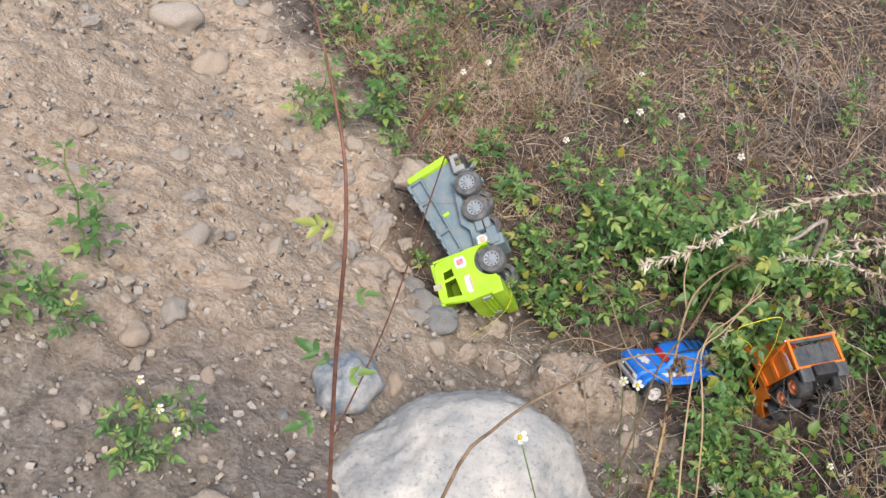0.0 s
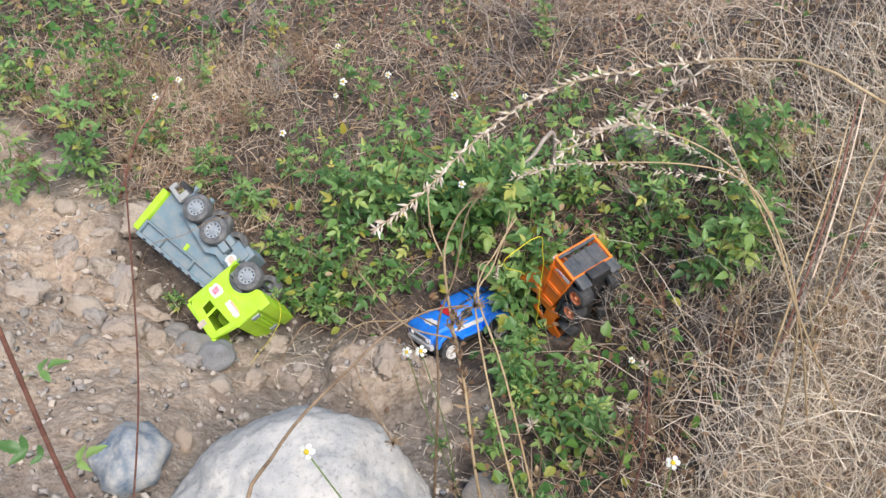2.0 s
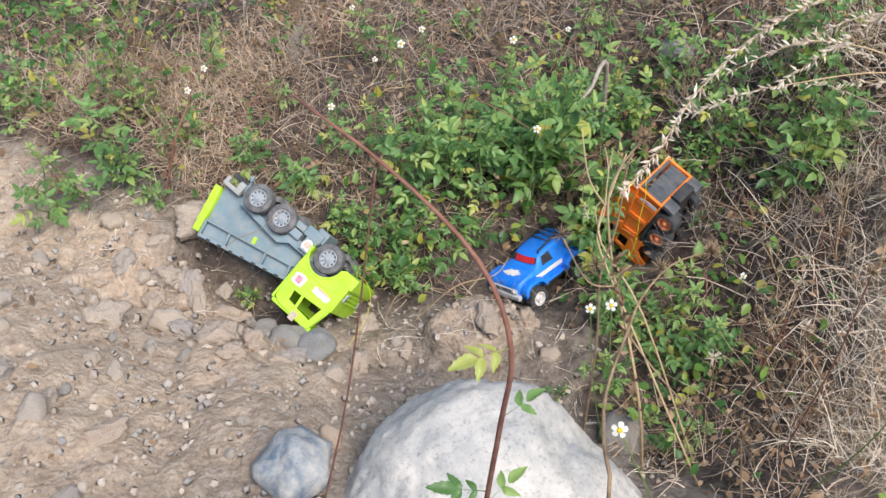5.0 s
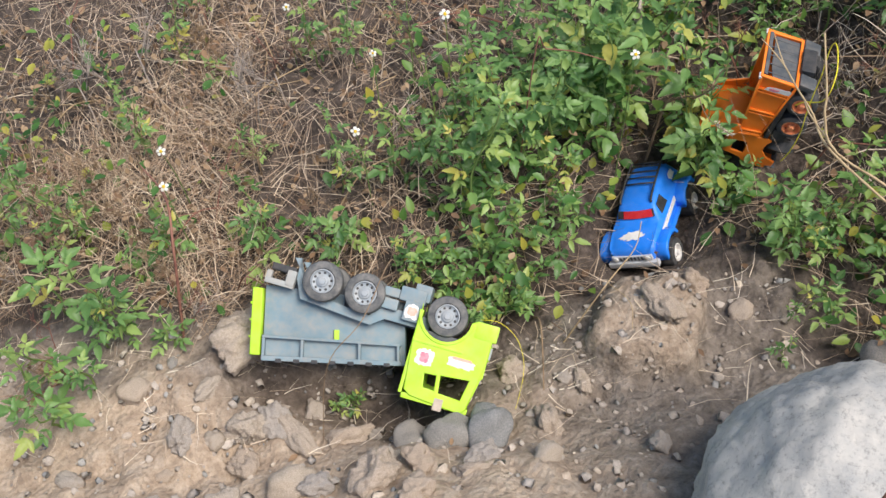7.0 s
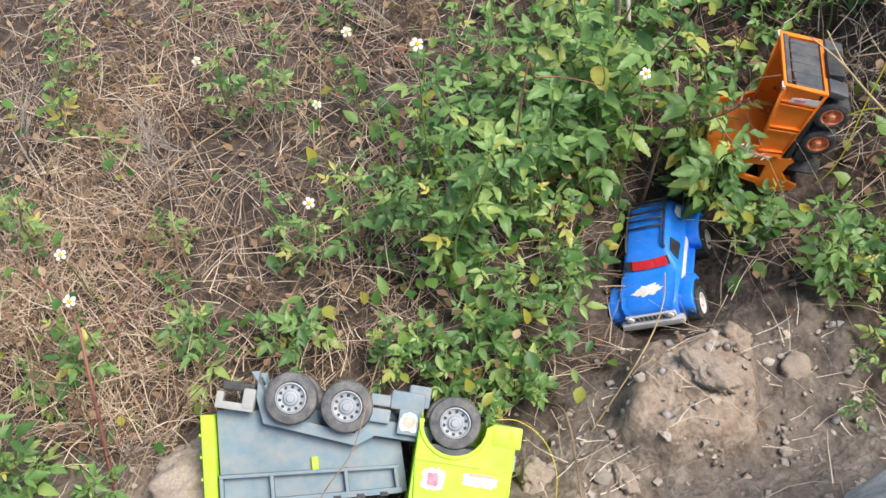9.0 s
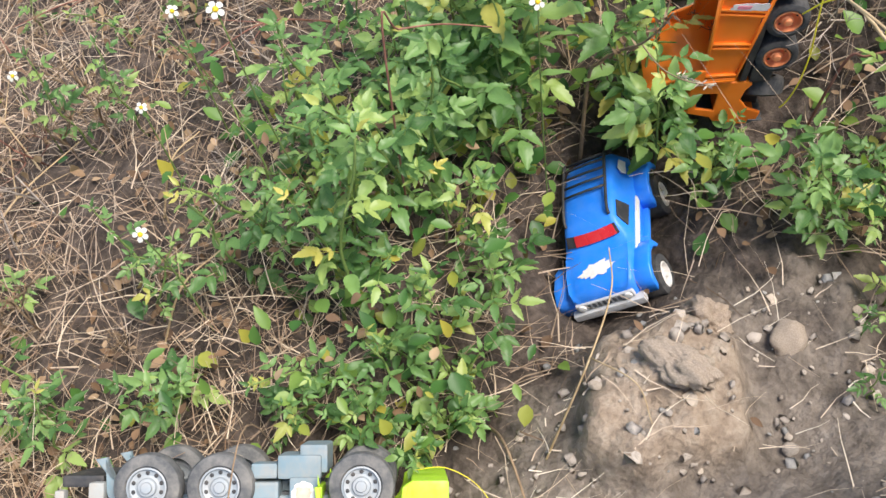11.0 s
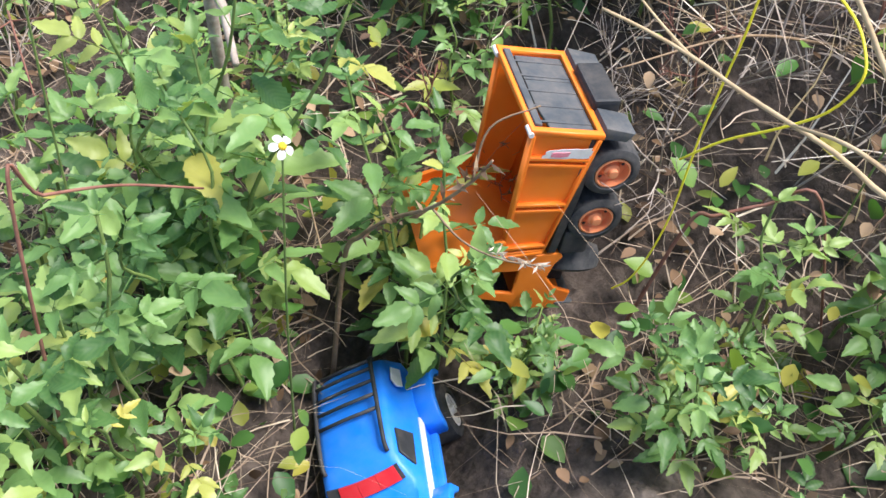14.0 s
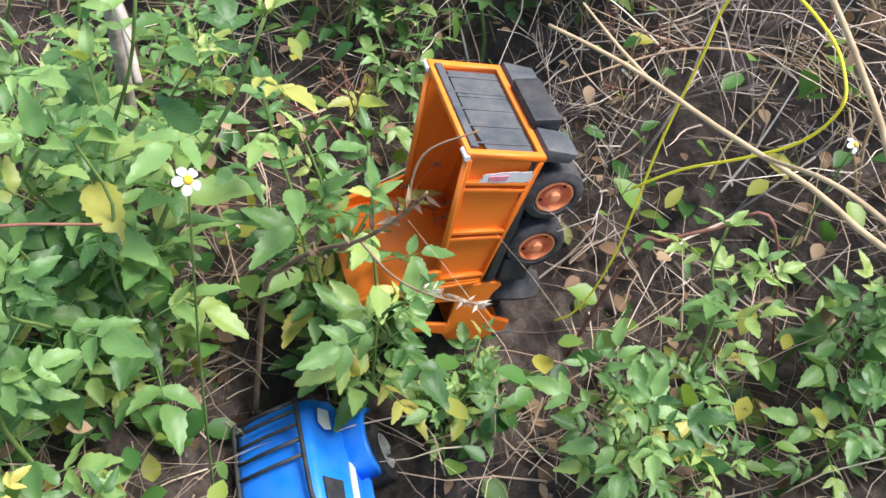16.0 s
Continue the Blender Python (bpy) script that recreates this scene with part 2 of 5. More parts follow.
def gh(x, y):
    """Height of the ground."""
    x, y = np.asarray(x, float), np.asarray(y, float)
    z = -0.105 + 0 * x
    z = z + rise(-(0.6 * x + 0.8 * y) - 0.1, 0.95, 0.5)
    z = z + rise(0.75 * x - 0.66 * y - 0.95, 0.8, 0.5)
    z = z + rise(x - 0.93, 0.6, 0.45) * step(1.1, 0.3, y)
    z = z - 0.12 * step(0.4, 1.2, y)
    z = z - 0.06 * np.exp(-(seg_dist(x, y, (0.14, -0.1), (0.4, -0.12)) / 0.09) ** 2)
    z = z - 0.12 * np.exp(-(seg_dist(x, y, (0.58, -0.17), (0.74, -0.16)) / 0.1) ** 2)
    z = z - 0.055 * np.exp(-(seg_dist(x, y, (-0.07, 0.09), (0.05, -0.12)) / 0.05) ** 2)
    z = z + 0.045 * shelf(x, y)
    z = z + 0.05 * vnoise(x * 4, y * 4, 3) + 0.03 * vnoise(x * 11, y * 11, 5)
    return z


def pale_bank(x, y):
    """1 on the straw-covered bank that rises beyond the weeds."""
    return step(0.2, 0.36, 0.75 * x - 0.66 * y - 0.95) * step(0.55, 0.1, y) * step(3.0, 2.2, x) * step(-2.2, -1.5, y)


def axis(lo, hi, fine):
    mid = np.arange(lo, hi, fine)
    out = np.array([0.03, 0.08, 0.16, 0.3, 0.6, 1.2, 2.5, 5, 10, 20, 45, 90])
    return np.concatenate([lo - out[::-1], mid, mid[-1] + out])


gx, gy = axis(-1.5, 2.3, 0.0115), axis(-1.35, 1.6, 0.0115)
GX, GY = np.meshgrid(gx, gy)
GZ = gh(GX, GY)
BD = bare_depth(GX, GY)
ragged = 0.1 * vnoise(GX * 7, GY * 7, 8) + 0.07 * vnoise(GX * 23, GY * 23, 9)
BARE = step(-0.04, 0.05, BD + ragged)
SANDY = step(0.02, 0.14, BD + ragged) * step(0.4, 0.0, GX) * step(-0.8, -0.3, GY - 0.35 * GX + ragged)
SANDY = np.maximum(SANDY, 0.75 * shelf(GX, GY))
PALE_BANK = pale_bank(GX + 0.5 * ragged, GY)
BARE, SANDY = np.maximum(BARE, 0.75 * PALE_BANK), np.maximum(SANDY, PALE_BANK)
# dark litter in the hollow under the green truck, the truck's shade painted in
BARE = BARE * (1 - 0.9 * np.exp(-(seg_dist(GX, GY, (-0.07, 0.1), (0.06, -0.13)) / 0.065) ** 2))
near = (np.abs(GX) < 3) & (np.abs(GY) < 3)
rough = 0.022 * vnoise(GX * 31, GY * 31, 11) + 0.015 * vnoise(GX * 62, GY * 62, 12) + 0.008 * np.abs(vnoise(GX * 95, GY * 95, 13))
GZ = GZ + np.where(near, rough, 0)
nr, nc = GX.shape
ids = np.arange(nr * nc).reshape(nr, nc)
quads = np.stack([ids[:-1, :-1], ids[:-1, 1:], ids[1:, 1:], ids[1:, :-1]], -1).reshape(-1, 4)
me = bpy.data.meshes.new("ground")
me.from_pydata(np.stack([GX, GY, GZ], -1).reshape(-1, 3).tolist(), [], quads.tolist())
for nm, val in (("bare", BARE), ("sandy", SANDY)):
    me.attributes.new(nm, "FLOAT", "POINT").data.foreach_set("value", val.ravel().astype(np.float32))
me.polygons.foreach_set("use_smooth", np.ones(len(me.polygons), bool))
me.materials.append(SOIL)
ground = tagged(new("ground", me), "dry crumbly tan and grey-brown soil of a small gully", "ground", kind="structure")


# ---- mesh helpers ----
def part(name, bm, material, parent, label=""):
    me = bpy.data.meshes.new(name)
    bm.normal_update()
    bm.to_mesh(me)
    bm.free()
    me.materials.append(material)
    ob = new(name, me)
    ob.parent = parent
    return tagged(ob, label)


def smooth(bm, angle=40):
    for f in bm.faces:
        f.smooth = True
    for e in bm.edges:
        if len(e.link_faces) == 2 and e.calc_face_angle(0) > radians(angle):
            e.smooth = False
    return bm


def box(x0, x1, y0, y1, z0, z1, bevel=0.002, seg=2, bm=None):
    own = bm or bmesh.new()
    tmp = bmesh.new()
    bmesh.ops.create_cube(tmp, size=1)
    for v in tmp.verts:
        v.co = Vector(((x0 + x1) / 2 + v.co.x * (x1 - x0), (y0 + y1) / 2 + v.co.y * (y1 - y0), (z0 + z1) / 2 + v.co.z * (z1 - z0)))
    if bevel:
        bmesh.ops.bevel(tmp, geom=tmp.edges[:], offset=min(bevel, 0.4 * min(abs(x1 - x0), abs(y1 - y0), abs(z1 - z0))), segments=seg, profile=0.7, affect="EDGES")
    join(own, tmp)
    return own


def join(bm, other):
    me = bpy.data.meshes.new("tmp")
    other.to_mesh(me)
    other.free()
    bm.from_mesh(me)
    bpy.data.meshes.remove(me)
    return bm


def plate(outer, holes, y0, y1, bevel=0.0015):
    """A flat plate in the x-z plane with openings, between y0 and y1, with rounded edges."""
    cu = bpy.data.curves.new("tmp", "CURVE")
    cu.dimensions, cu.fill_mode = "2D", "BOTH"
    cu.extrude, cu.bevel_depth, cu.bevel_resolution, cu.offset = abs(y1 - y0) / 2 - bevel, bevel, 1, -bevel
    for loop in (outer, *holes):
        s = cu.splines.new("POLY")
        s.points.add(len(loop) - 1)
        for p, (u, v) in zip(s.points, loop):
            p.co = (u, v, 0, 1)
        s.use_cyclic_u = True
    ob = new("tmp", cu)
    me = bpy.data.meshes.new_from_object(ob.evaluated_get(bpy.context.evaluated_depsgraph_get()))
    bm = bmesh.new()
    bm.from_mesh(me)
    for v in bm.verts:
        v.co = Vector((v.co.x, (y0 + y1) / 2 - v.co.z, v.co.y))
    bpy.data.objects.remove(ob)
    bpy.data.curves.remove(cu)
    bpy.data.meshes.remove(me)
    bmesh.ops.remove_doubles(bm, verts=bm.verts[:], dist=1e-6)
    bmesh.ops.recalc_face_normals(bm, faces=bm.faces[:])
    return bm


def lathe(profile, seg=28, axis_y=True, cx=0.0, cz=0.0, cap=True):
    """Spins (radius, y) round an axis along y through (cx, cz)."""
    bm = bmesh.new()
    rings = []
    for r, y in profile:
        rings.append([bm.verts.new((cx + r * math.cos(2 * math.pi * i / seg), y, cz + r * math.sin(2 * math.pi * i / seg))) for i in range(seg)])
    for a, b in zip(rings, rings[1:]):
        for i in range(seg):
            bm.faces.new((a[i], a[(i + 1) % seg], b[(i + 1) % seg], b[i]))
    for ring in (rings[0], rings[-1]):
        if cap and profile[rings.index(ring)][0] > 1e-5:
            bm.faces.new(ring)
    bmesh.ops.remove_doubles(bm, verts=bm.verts[:], dist=1e-6)
    bmesh.ops.recalc_face_normals(bm, faces=bm.faces[:])
    return bm


def tube_data(points, radii, sides=6):
    pts = [Vector(p) for p in points]
    verts, faces = [], []
    for i, p in enumerate(pts):
        d = (pts[min(i + 1, len(pts) - 1)] - pts[max(i - 1, 0)]).normalized()
        u = d.orthogonal().normalized() if i == 0 else (u - d * u.dot(d)).normalized()
        w = d.cross(u)
        for k in range(sides):
            a = 2 * math.pi * k / sides
            verts.append(p + (u * math.cos(a) + w * math.sin(a)) * radii[i])
    for i in range(len(pts) - 1):
        for k in range(sides):
            faces.append((i * sides + k, i * sides + (k + 1) % sides, (i + 1) * sides + (k + 1) % sides, (i + 1) * sides + k))
    faces.append(tuple(range(sides))[::-1])
    faces.append(tuple((len(pts) - 1) * sides + k for k in range(sides)))
    return verts, faces


def tube(points, r0, r1=None, sides=6, bm=None):
    r1 = r0 if r1 is None else r1
    n = len(points)
    vs, fs = tube_data(points, [r0 + (r1 - r0) * i / (n - 1) for i in range(n)], sides)
    bm = bm or bmesh.new()
    bv = [bm.verts.new(v) for v in vs]
    for f in fs:
        fc = bm.faces.new([bv[i] for i in f])
        fc.smooth = True
    return bm


def spline(points, n=24):
    """Points along a smooth curve through the given ones."""
    P = [Vector(p) for p in points]
    P = [P[0] * 2 - P[1]] + P + [P[-1] * 2 - P[-2]]
    out = []
    m = len(P) - 3
    for i in range(m):
        k = max(2, n // m)
        for j in range(k + (i == m - 1)):
            t = j / k
            a, b, c, d = P[i:i + 4]
            out.append(0.5 * ((2 * b) + (c - a) * t + (2 * a - 5 * b + 4 * c - d) * t * t + (3 * b - a - 3 * c + d) * t ** 3))
    return out


def empty(name, m, label, category, group=""):
    ob = new(name)
    ob.matrix_basis = m
    ob.empty_display_size = 0.05
    return tagged(ob, label, category, group)


def toy_wheel(parent, cx, cz, y_out, side, r, width, rim_r, tyre_mat, rim_mat, holes, knobs=0):
    """A toy wheel whose outer face is at y_out; side is +1 for the left wheels."""
    s = side
    def yy(v):
        return y_out - s * v
    w = new("wheel")
    w.parent = parent
    prof = [(rim_r, yy(0.003)), (rim_r + 0.002, yy(0.0)), (r - 0.006, yy(0.0)), (r - 0.0015, yy(0.0025)), (r, yy(0.007)),
            (r, yy(width - 0.007)), (r - 0.0015, yy(width - 0.002)), (r - 0.006, yy(width)), (rim_r, yy(width)), (rim_r, yy(0.003))]
    bm = lathe(prof, knobs * 2 if knobs else 36, True, cx, cz, False)
    if knobs:
        # blocks of tread: every other row of the running surface sunk
        for v in bm.verts:
            rad = math.hypot(v.co.x - cx, v.co.z - cz)
            k = round(math.atan2(v.co.z - cz, v.co.x - cx) / math.pi * knobs)
            if rad > r - 0.001 and k % 2:
                v.co.x, v.co.z = cx + (v.co.x - cx) * (1 - 0.0022 / rad), cz + (v.co.z - cz) * (1 - 0.0022 / rad)
    smooth(bm, 32)
    # w is an empty part with tyre and rim
    part("tyre", bm, tyre_mat, w)
    deep = 0.011 if knobs else 0.0065
    rp = [(rim_r + 0.0003, yy(0.0012)), (rim_r - 0.0014, yy(0.0006)), (rim_r - 0.0022, yy(deep * 0.75)), (rim_r * 0.62, yy(deep)), (rim_r * 0.5, yy(deep - 0.001)),
          (rim_r * 0.44, yy(deep * 0.35)), (rim_r * 0.3, yy(deep * 0.25)), (rim_r * 0.26, yy(-0.001)), (0.0, yy(-0.0015))]
    bm = smooth(lathe(rp, 32, True, cx, cz, False), 30)
    part("rim", bm, rim_mat, w)
    dark = bmesh.new()
    for k in range(holes):
        a = 2 * math.pi * (k + 0.5) / holes
        rr = rim_r * 0.74
        join(dark, lathe([(rim_r * 0.115, yy(deep * 0.8)), (0.0, yy(deep * 0.76))], 8, True, cx + rr * math.cos(a), cz + rr * math.sin(a)))
    part("rim_hole", dark, BLACK_PLASTIC, w)
    return w


def patch(parent, name, mat, cx, cz, w, h, y, seed, label, ragged=0.25):
    """A worn sticker with a torn outline in the x-z plane."""
    rnd = random.Random(seed)
    pts = []
    for k in range(26):
        a = 2 * math.pi * k / 26
        cu, cv = math.cos(a), math.sin(a)
        q = (abs(cu) ** 5 + abs(cv) ** 5) ** -0.2
        j = 1 - ragged * rnd.random()
        pts.append((cx + cu * q * w / 2 * j, cz + cv * q * h / 2 * j))
    return part(name, plate(pts, [], y, y + 0.0006, 0.0001), mat, parent, label)


def placed(origin, euler):
    return pose(*origin, *euler)


# ---- the lime green dump truck on its side ----
def lime_truck():
    t = empty("toy_dump_truck", placed((0.0813, 0.0792, 0.0443), (115.8, 9.6, -60.3)),
              "lime green and grey plastic toy dump truck tipped on its side", "toy truck", "toy vehicles in the gully")
    for x in (0.0, 0.0715, 0.211):
        toy_wheel(t, x, 0, 0.0, 1, 0.0335, 0.028, 0.0195, TYRE, RIM, 10)
        toy_wheel(t, x, 0, -0.15, -1, 0.0335, 0.028, 0.0195, TYRE, RIM, 10)
    # frame with raised side member round the twin rear wheels
    bm = box(-0.07, 0.2, -0.098, -0.052, 0.0, 0.03, 0.003)
    for x in (-0.0, 0.0715, 0.211):
        join(bm, lathe([(0.005, -0.005), (0.005, -0.145)], 12, True, x, 0))
    part("chassis", bm, DARK_GREY, t)
    for y0, y1 in ((-0.034, -0.024), (-0.12, -0.11)):
        outline = [(-0.058, -0.026), (-0.046, -0.028), (-0.044, 0.006), (-0.03, 0.036), (0.09, 0.046), (0.112, 0.03), (0.185, 0.03), (0.185, 0.012), (0.104, 0.012), (0.086, 0.034), (-0.02, 0.024), (-0.036, 0.0)]
        part("side_member", plate(outline, [], y0, y1, 0.0012), GREY_PLASTIC, t)
    part("side_rail", box(0.04, 0.18, -0.07, -0.036, 0.008, 0.034, 0.003), DARK_GREY, t)
    part("fuel_tank", box(0.096, 0.128, -0.05, -0.012, -0.004, 0.014, 0.003), GREY_PLASTIC, t)
    part("fuel_tank", box(0.1, 0.126, -0.045, -0.014, -0.022, -0.007, 0.003), GREY_PLASTIC, t)
    part("mudguard", smooth(box(0.126, 0.17, -0.075, -0.016, -0.03, -0.006, 0.004)), GREY_PLASTIC, t, "dusty blue-grey plastic mudguard")
    part("mudguard", box(0.148, 0.176, -0.09, -0.02, -0.04, -0.012, 0.003), GREY_PLASTIC, t)
    bm = box(-0.096, -0.046, -0.03, -0.02, 0.016, 0.026, 0.003)
    box(-0.096, -0.086, -0.034, -0.02, 0.004, 0.022, 0.003, 2, bm)
    box(-0.062, -0.046, -0.036, -0.018, -0.004, 0.022, 0.004, 2, bm)
    part("rear_bumper", smooth(bm), DIRTY_PLASTIC, t, "dirty pale grey plastic bumper")
    part("rear_frame", box(-0.092, -0.05, -0.125, -0.03, -0.01, 0.002, 0.003), BLACK_PLASTIC, t)
    patch(t, "sticker", STICKER, 0.153, 0.008, 0.025, 0.027, -0.0115, 4, "faded orange and white sticker")
    patch(t, "sticker", STICKER_ORANGE, 0.153, 0.008, 0.017, 0.016, -0.0108, 5, "faded orange sticker")
    part("sticker_base", box(0.139, 0.168, -0.04, -0.0118, -0.008, 0.024, 0.002), GREY_PLASTIC, t)
    # tipping bed, hanging off the frame at an angle
    lo_r, hi_r, hi_f, lo_f = (-0.096, 0.03), (-0.066, 0.152), (0.166, 0.096), (0.135, -0.004)
    def at(u, v):
        a = Vector(lo_r).lerp(Vector(lo_f), u)
        b = Vector(hi_r).lerp(Vector(hi_f), u)
        p = a.lerp(b, v)
        return (p.x, p.y)
    for y0, y1 in ((-0.05, -0.046), (-0.136, -0.132)):
        part("bed_side", plate([at(0, 0), at(1, 0), at(1, 1), at(0, 1)], [], y0, y1, 0.0012), GREY_PLASTIC, t)
    # thick rim strip with ribs and notches
    part("bed_rim", plate([at(0, 0.66), at(0.97, 0.66), at(0.97, 0.7), at(0, 0.7)], [], -0.048, -0.034, 0.001), GREY_PLASTIC, t)
    part("bed_rim", plate([at(0, 0.93), at(0.97, 0.93), at(0.97, 1.0), at(0, 1.0)], [], -0.048, -0.034, 0.001), GREY_PLASTIC, t)
    for u in (0.01, 0.28, 0.68, 0.95):
        part("bed_rib", plate([at(u - 0.01, 0.66), at(u + 0.01, 0.66), at(u + 0.01, 1.0), at(u - 0.01, 1.0)], [], -0.048, -0.0345, 0.001), GREY_PLASTIC, t)
    for k in range(7):
        u = 0.1 + k * 0.125
        part("rim_notch", plate([at(u, 0.965), at(u + 0.04, 0.965), at(u + 0.045, 1.02), at(u - 0.005, 1.02)], [], -0.0485, -0.0334, 0.0008), BLACK_PLASTIC, t)
    part("bed_floor", plate([at(0, 0), at(1, 0), at(1, 0.04), at(0, 0.04)], [], -0.134, -0.048, 0.001), GREY_PLASTIC, t)
    part("bed_front", plate([at(0.97, 0), at(1, 0), at(1, 1), at(0.97, 1)], [], -0.134, -0.048, 0.001), GREY_PLASTIC, t)
    bm = plate([at(-0.085, 0.05), at(-0.012, 0.05), at(-0.012, 0.93), at(-0.085, 0.93)], [], -0.14, -0.036, 0.002)
    gate = part("tailgate", bm, GREEN_PLASTIC, t, "lime green plastic tailgate")
    for v in (0.24, 0.46, 0.68):
        part("tailgate_rib", plate([at(-0.1, v), at(-0.084, v), at(-0.084, v + 0.03), at(-0.1, v + 0.03)], [], -0.135, -0.04, 0.001), GREEN_PLASTIC, gate)
    part("bracket", plate([at(0.5, 0.52), at(0.535, 0.52), at(0.535, 0.7), at(0.5, 0.7)], [], -0.048, -0.04, 0.001), GREEN_PLASTIC, t, "small lime green bracket")
    # cab
    arch = [(0.211 + 0.041 * math.cos(a), 0.041 * math.sin(a)) for a in [math.pi - math.pi * k / 12 for k in range(13)]]
    prof = [(0.168, -0.012)] + arch + [(0.262, -0.006), (0.286, 0.0), (0.291, 0.012), (0.292, 0.05), (0.288, 0.082), (0.278, 0.138), (0.268, 0.145), (0.186, 0.138), (0.174, 0.13), (0.166, 0.05)]
    win = [(0.226, 0.094), (0.272, 0.09), (0.266, 0.124), (0.229, 0.122)]
    quarter = [(0.2, 0.097), (0.219, 0.096), (0.222, 0.12), (0.203, 0.119)]
    for y0, y1 in ((-0.006, 0.0), (-0.15, -0.144)):
        part("cab_side", plate(prof, [win, quarter], y0, y1, 0.002), GREEN_PLASTIC, t)
    part("cab_roof", smooth(box(0.172, 0.282, -0.147, -0.003, 0.135, 0.1445, 0.003)), GREEN_PLASTIC, t)
    part("cab_back", box(0.166, 0.172, -0.147, -0.003, 0.0, 0.137, 0.002), GREEN_PLASTIC, t)
    part("cab_front", box(0.283, 0.292, -0.147, -0.003, 0.0, 0.083, 0.003), GREEN_PLASTIC, t)
    for y in (-0.012, -0.146):
        part("windscreen_pillar", plate([(0.284, 0.08), (0.29, 0.08), (0.278, 0.14), (0.27, 0.14)], [], y, y + 0.008, 0.001), GREEN_PLASTIC, t)
    part("bumper", smooth(box(0.26, 0.298, -0.152, 0.001, -0.006, 0.022, 0.004)), GREEN_PLASTIC, t)
    for z in (0.028, 0.038, 0.048):
        part("grille_bar", box(0.289, 0.295, -0.12, -0.03, z, z + 0.005, 0.001), GREEN_PLASTIC, t)
    for y in (-0.028, -0.136):
        part("headlight", smooth(box(0.286, 0.2955, y, y + 0.014, 0.03, 0.05, 0.002)), RIM, t, "grey plastic headlight")
    part("interior", box(0.176, 0.28, -0.142, -0.008, 0.03, 0.08, 0.002), DARK_GREY, t)
    part("wheel_arch_trim", plate([(0.211 + 0.046 * math.cos(a), 0.046 * math.sin(a)) for a in [math.pi - math.pi * k / 12 for k in range(13)]] + arch[::-1], [], -0.002, 0.002, 0.0008), GREEN_PLASTIC, t)
    part("door_step", box(0.168, 0.25, -0.002, 0.0016, 0.048, 0.052, 0.0008), GREEN_PLASTIC, t)
    patch(t, "sticker", STICKER, 0.193, 0.072, 0.031, 0.03, 0.0002, 7, "faded white and red sticker")
    patch(t, "sticker", STICKER_RED, 0.193, 0.073, 0.016, 0.018, 0.0009, 8, "faded red sticker")
    patch(t, "sticker", STICKER, 0.252, 0.067, 0.048, 0.017, 0.0002, 9, "torn white sticker with an orange edge")
    patch(t, "sticker", STICKER_ORANGE, 0.253, 0.0605, 0.04, 0.005, 0.0009, 10, "torn orange sticker edge")
    part("label_scrap", box(0.226, 0.241, -0.004, 0.0015, 0.13, 0.15, 0.002), PALE_STONE, t, "peeling beige tape")
    return t


lime_truck()


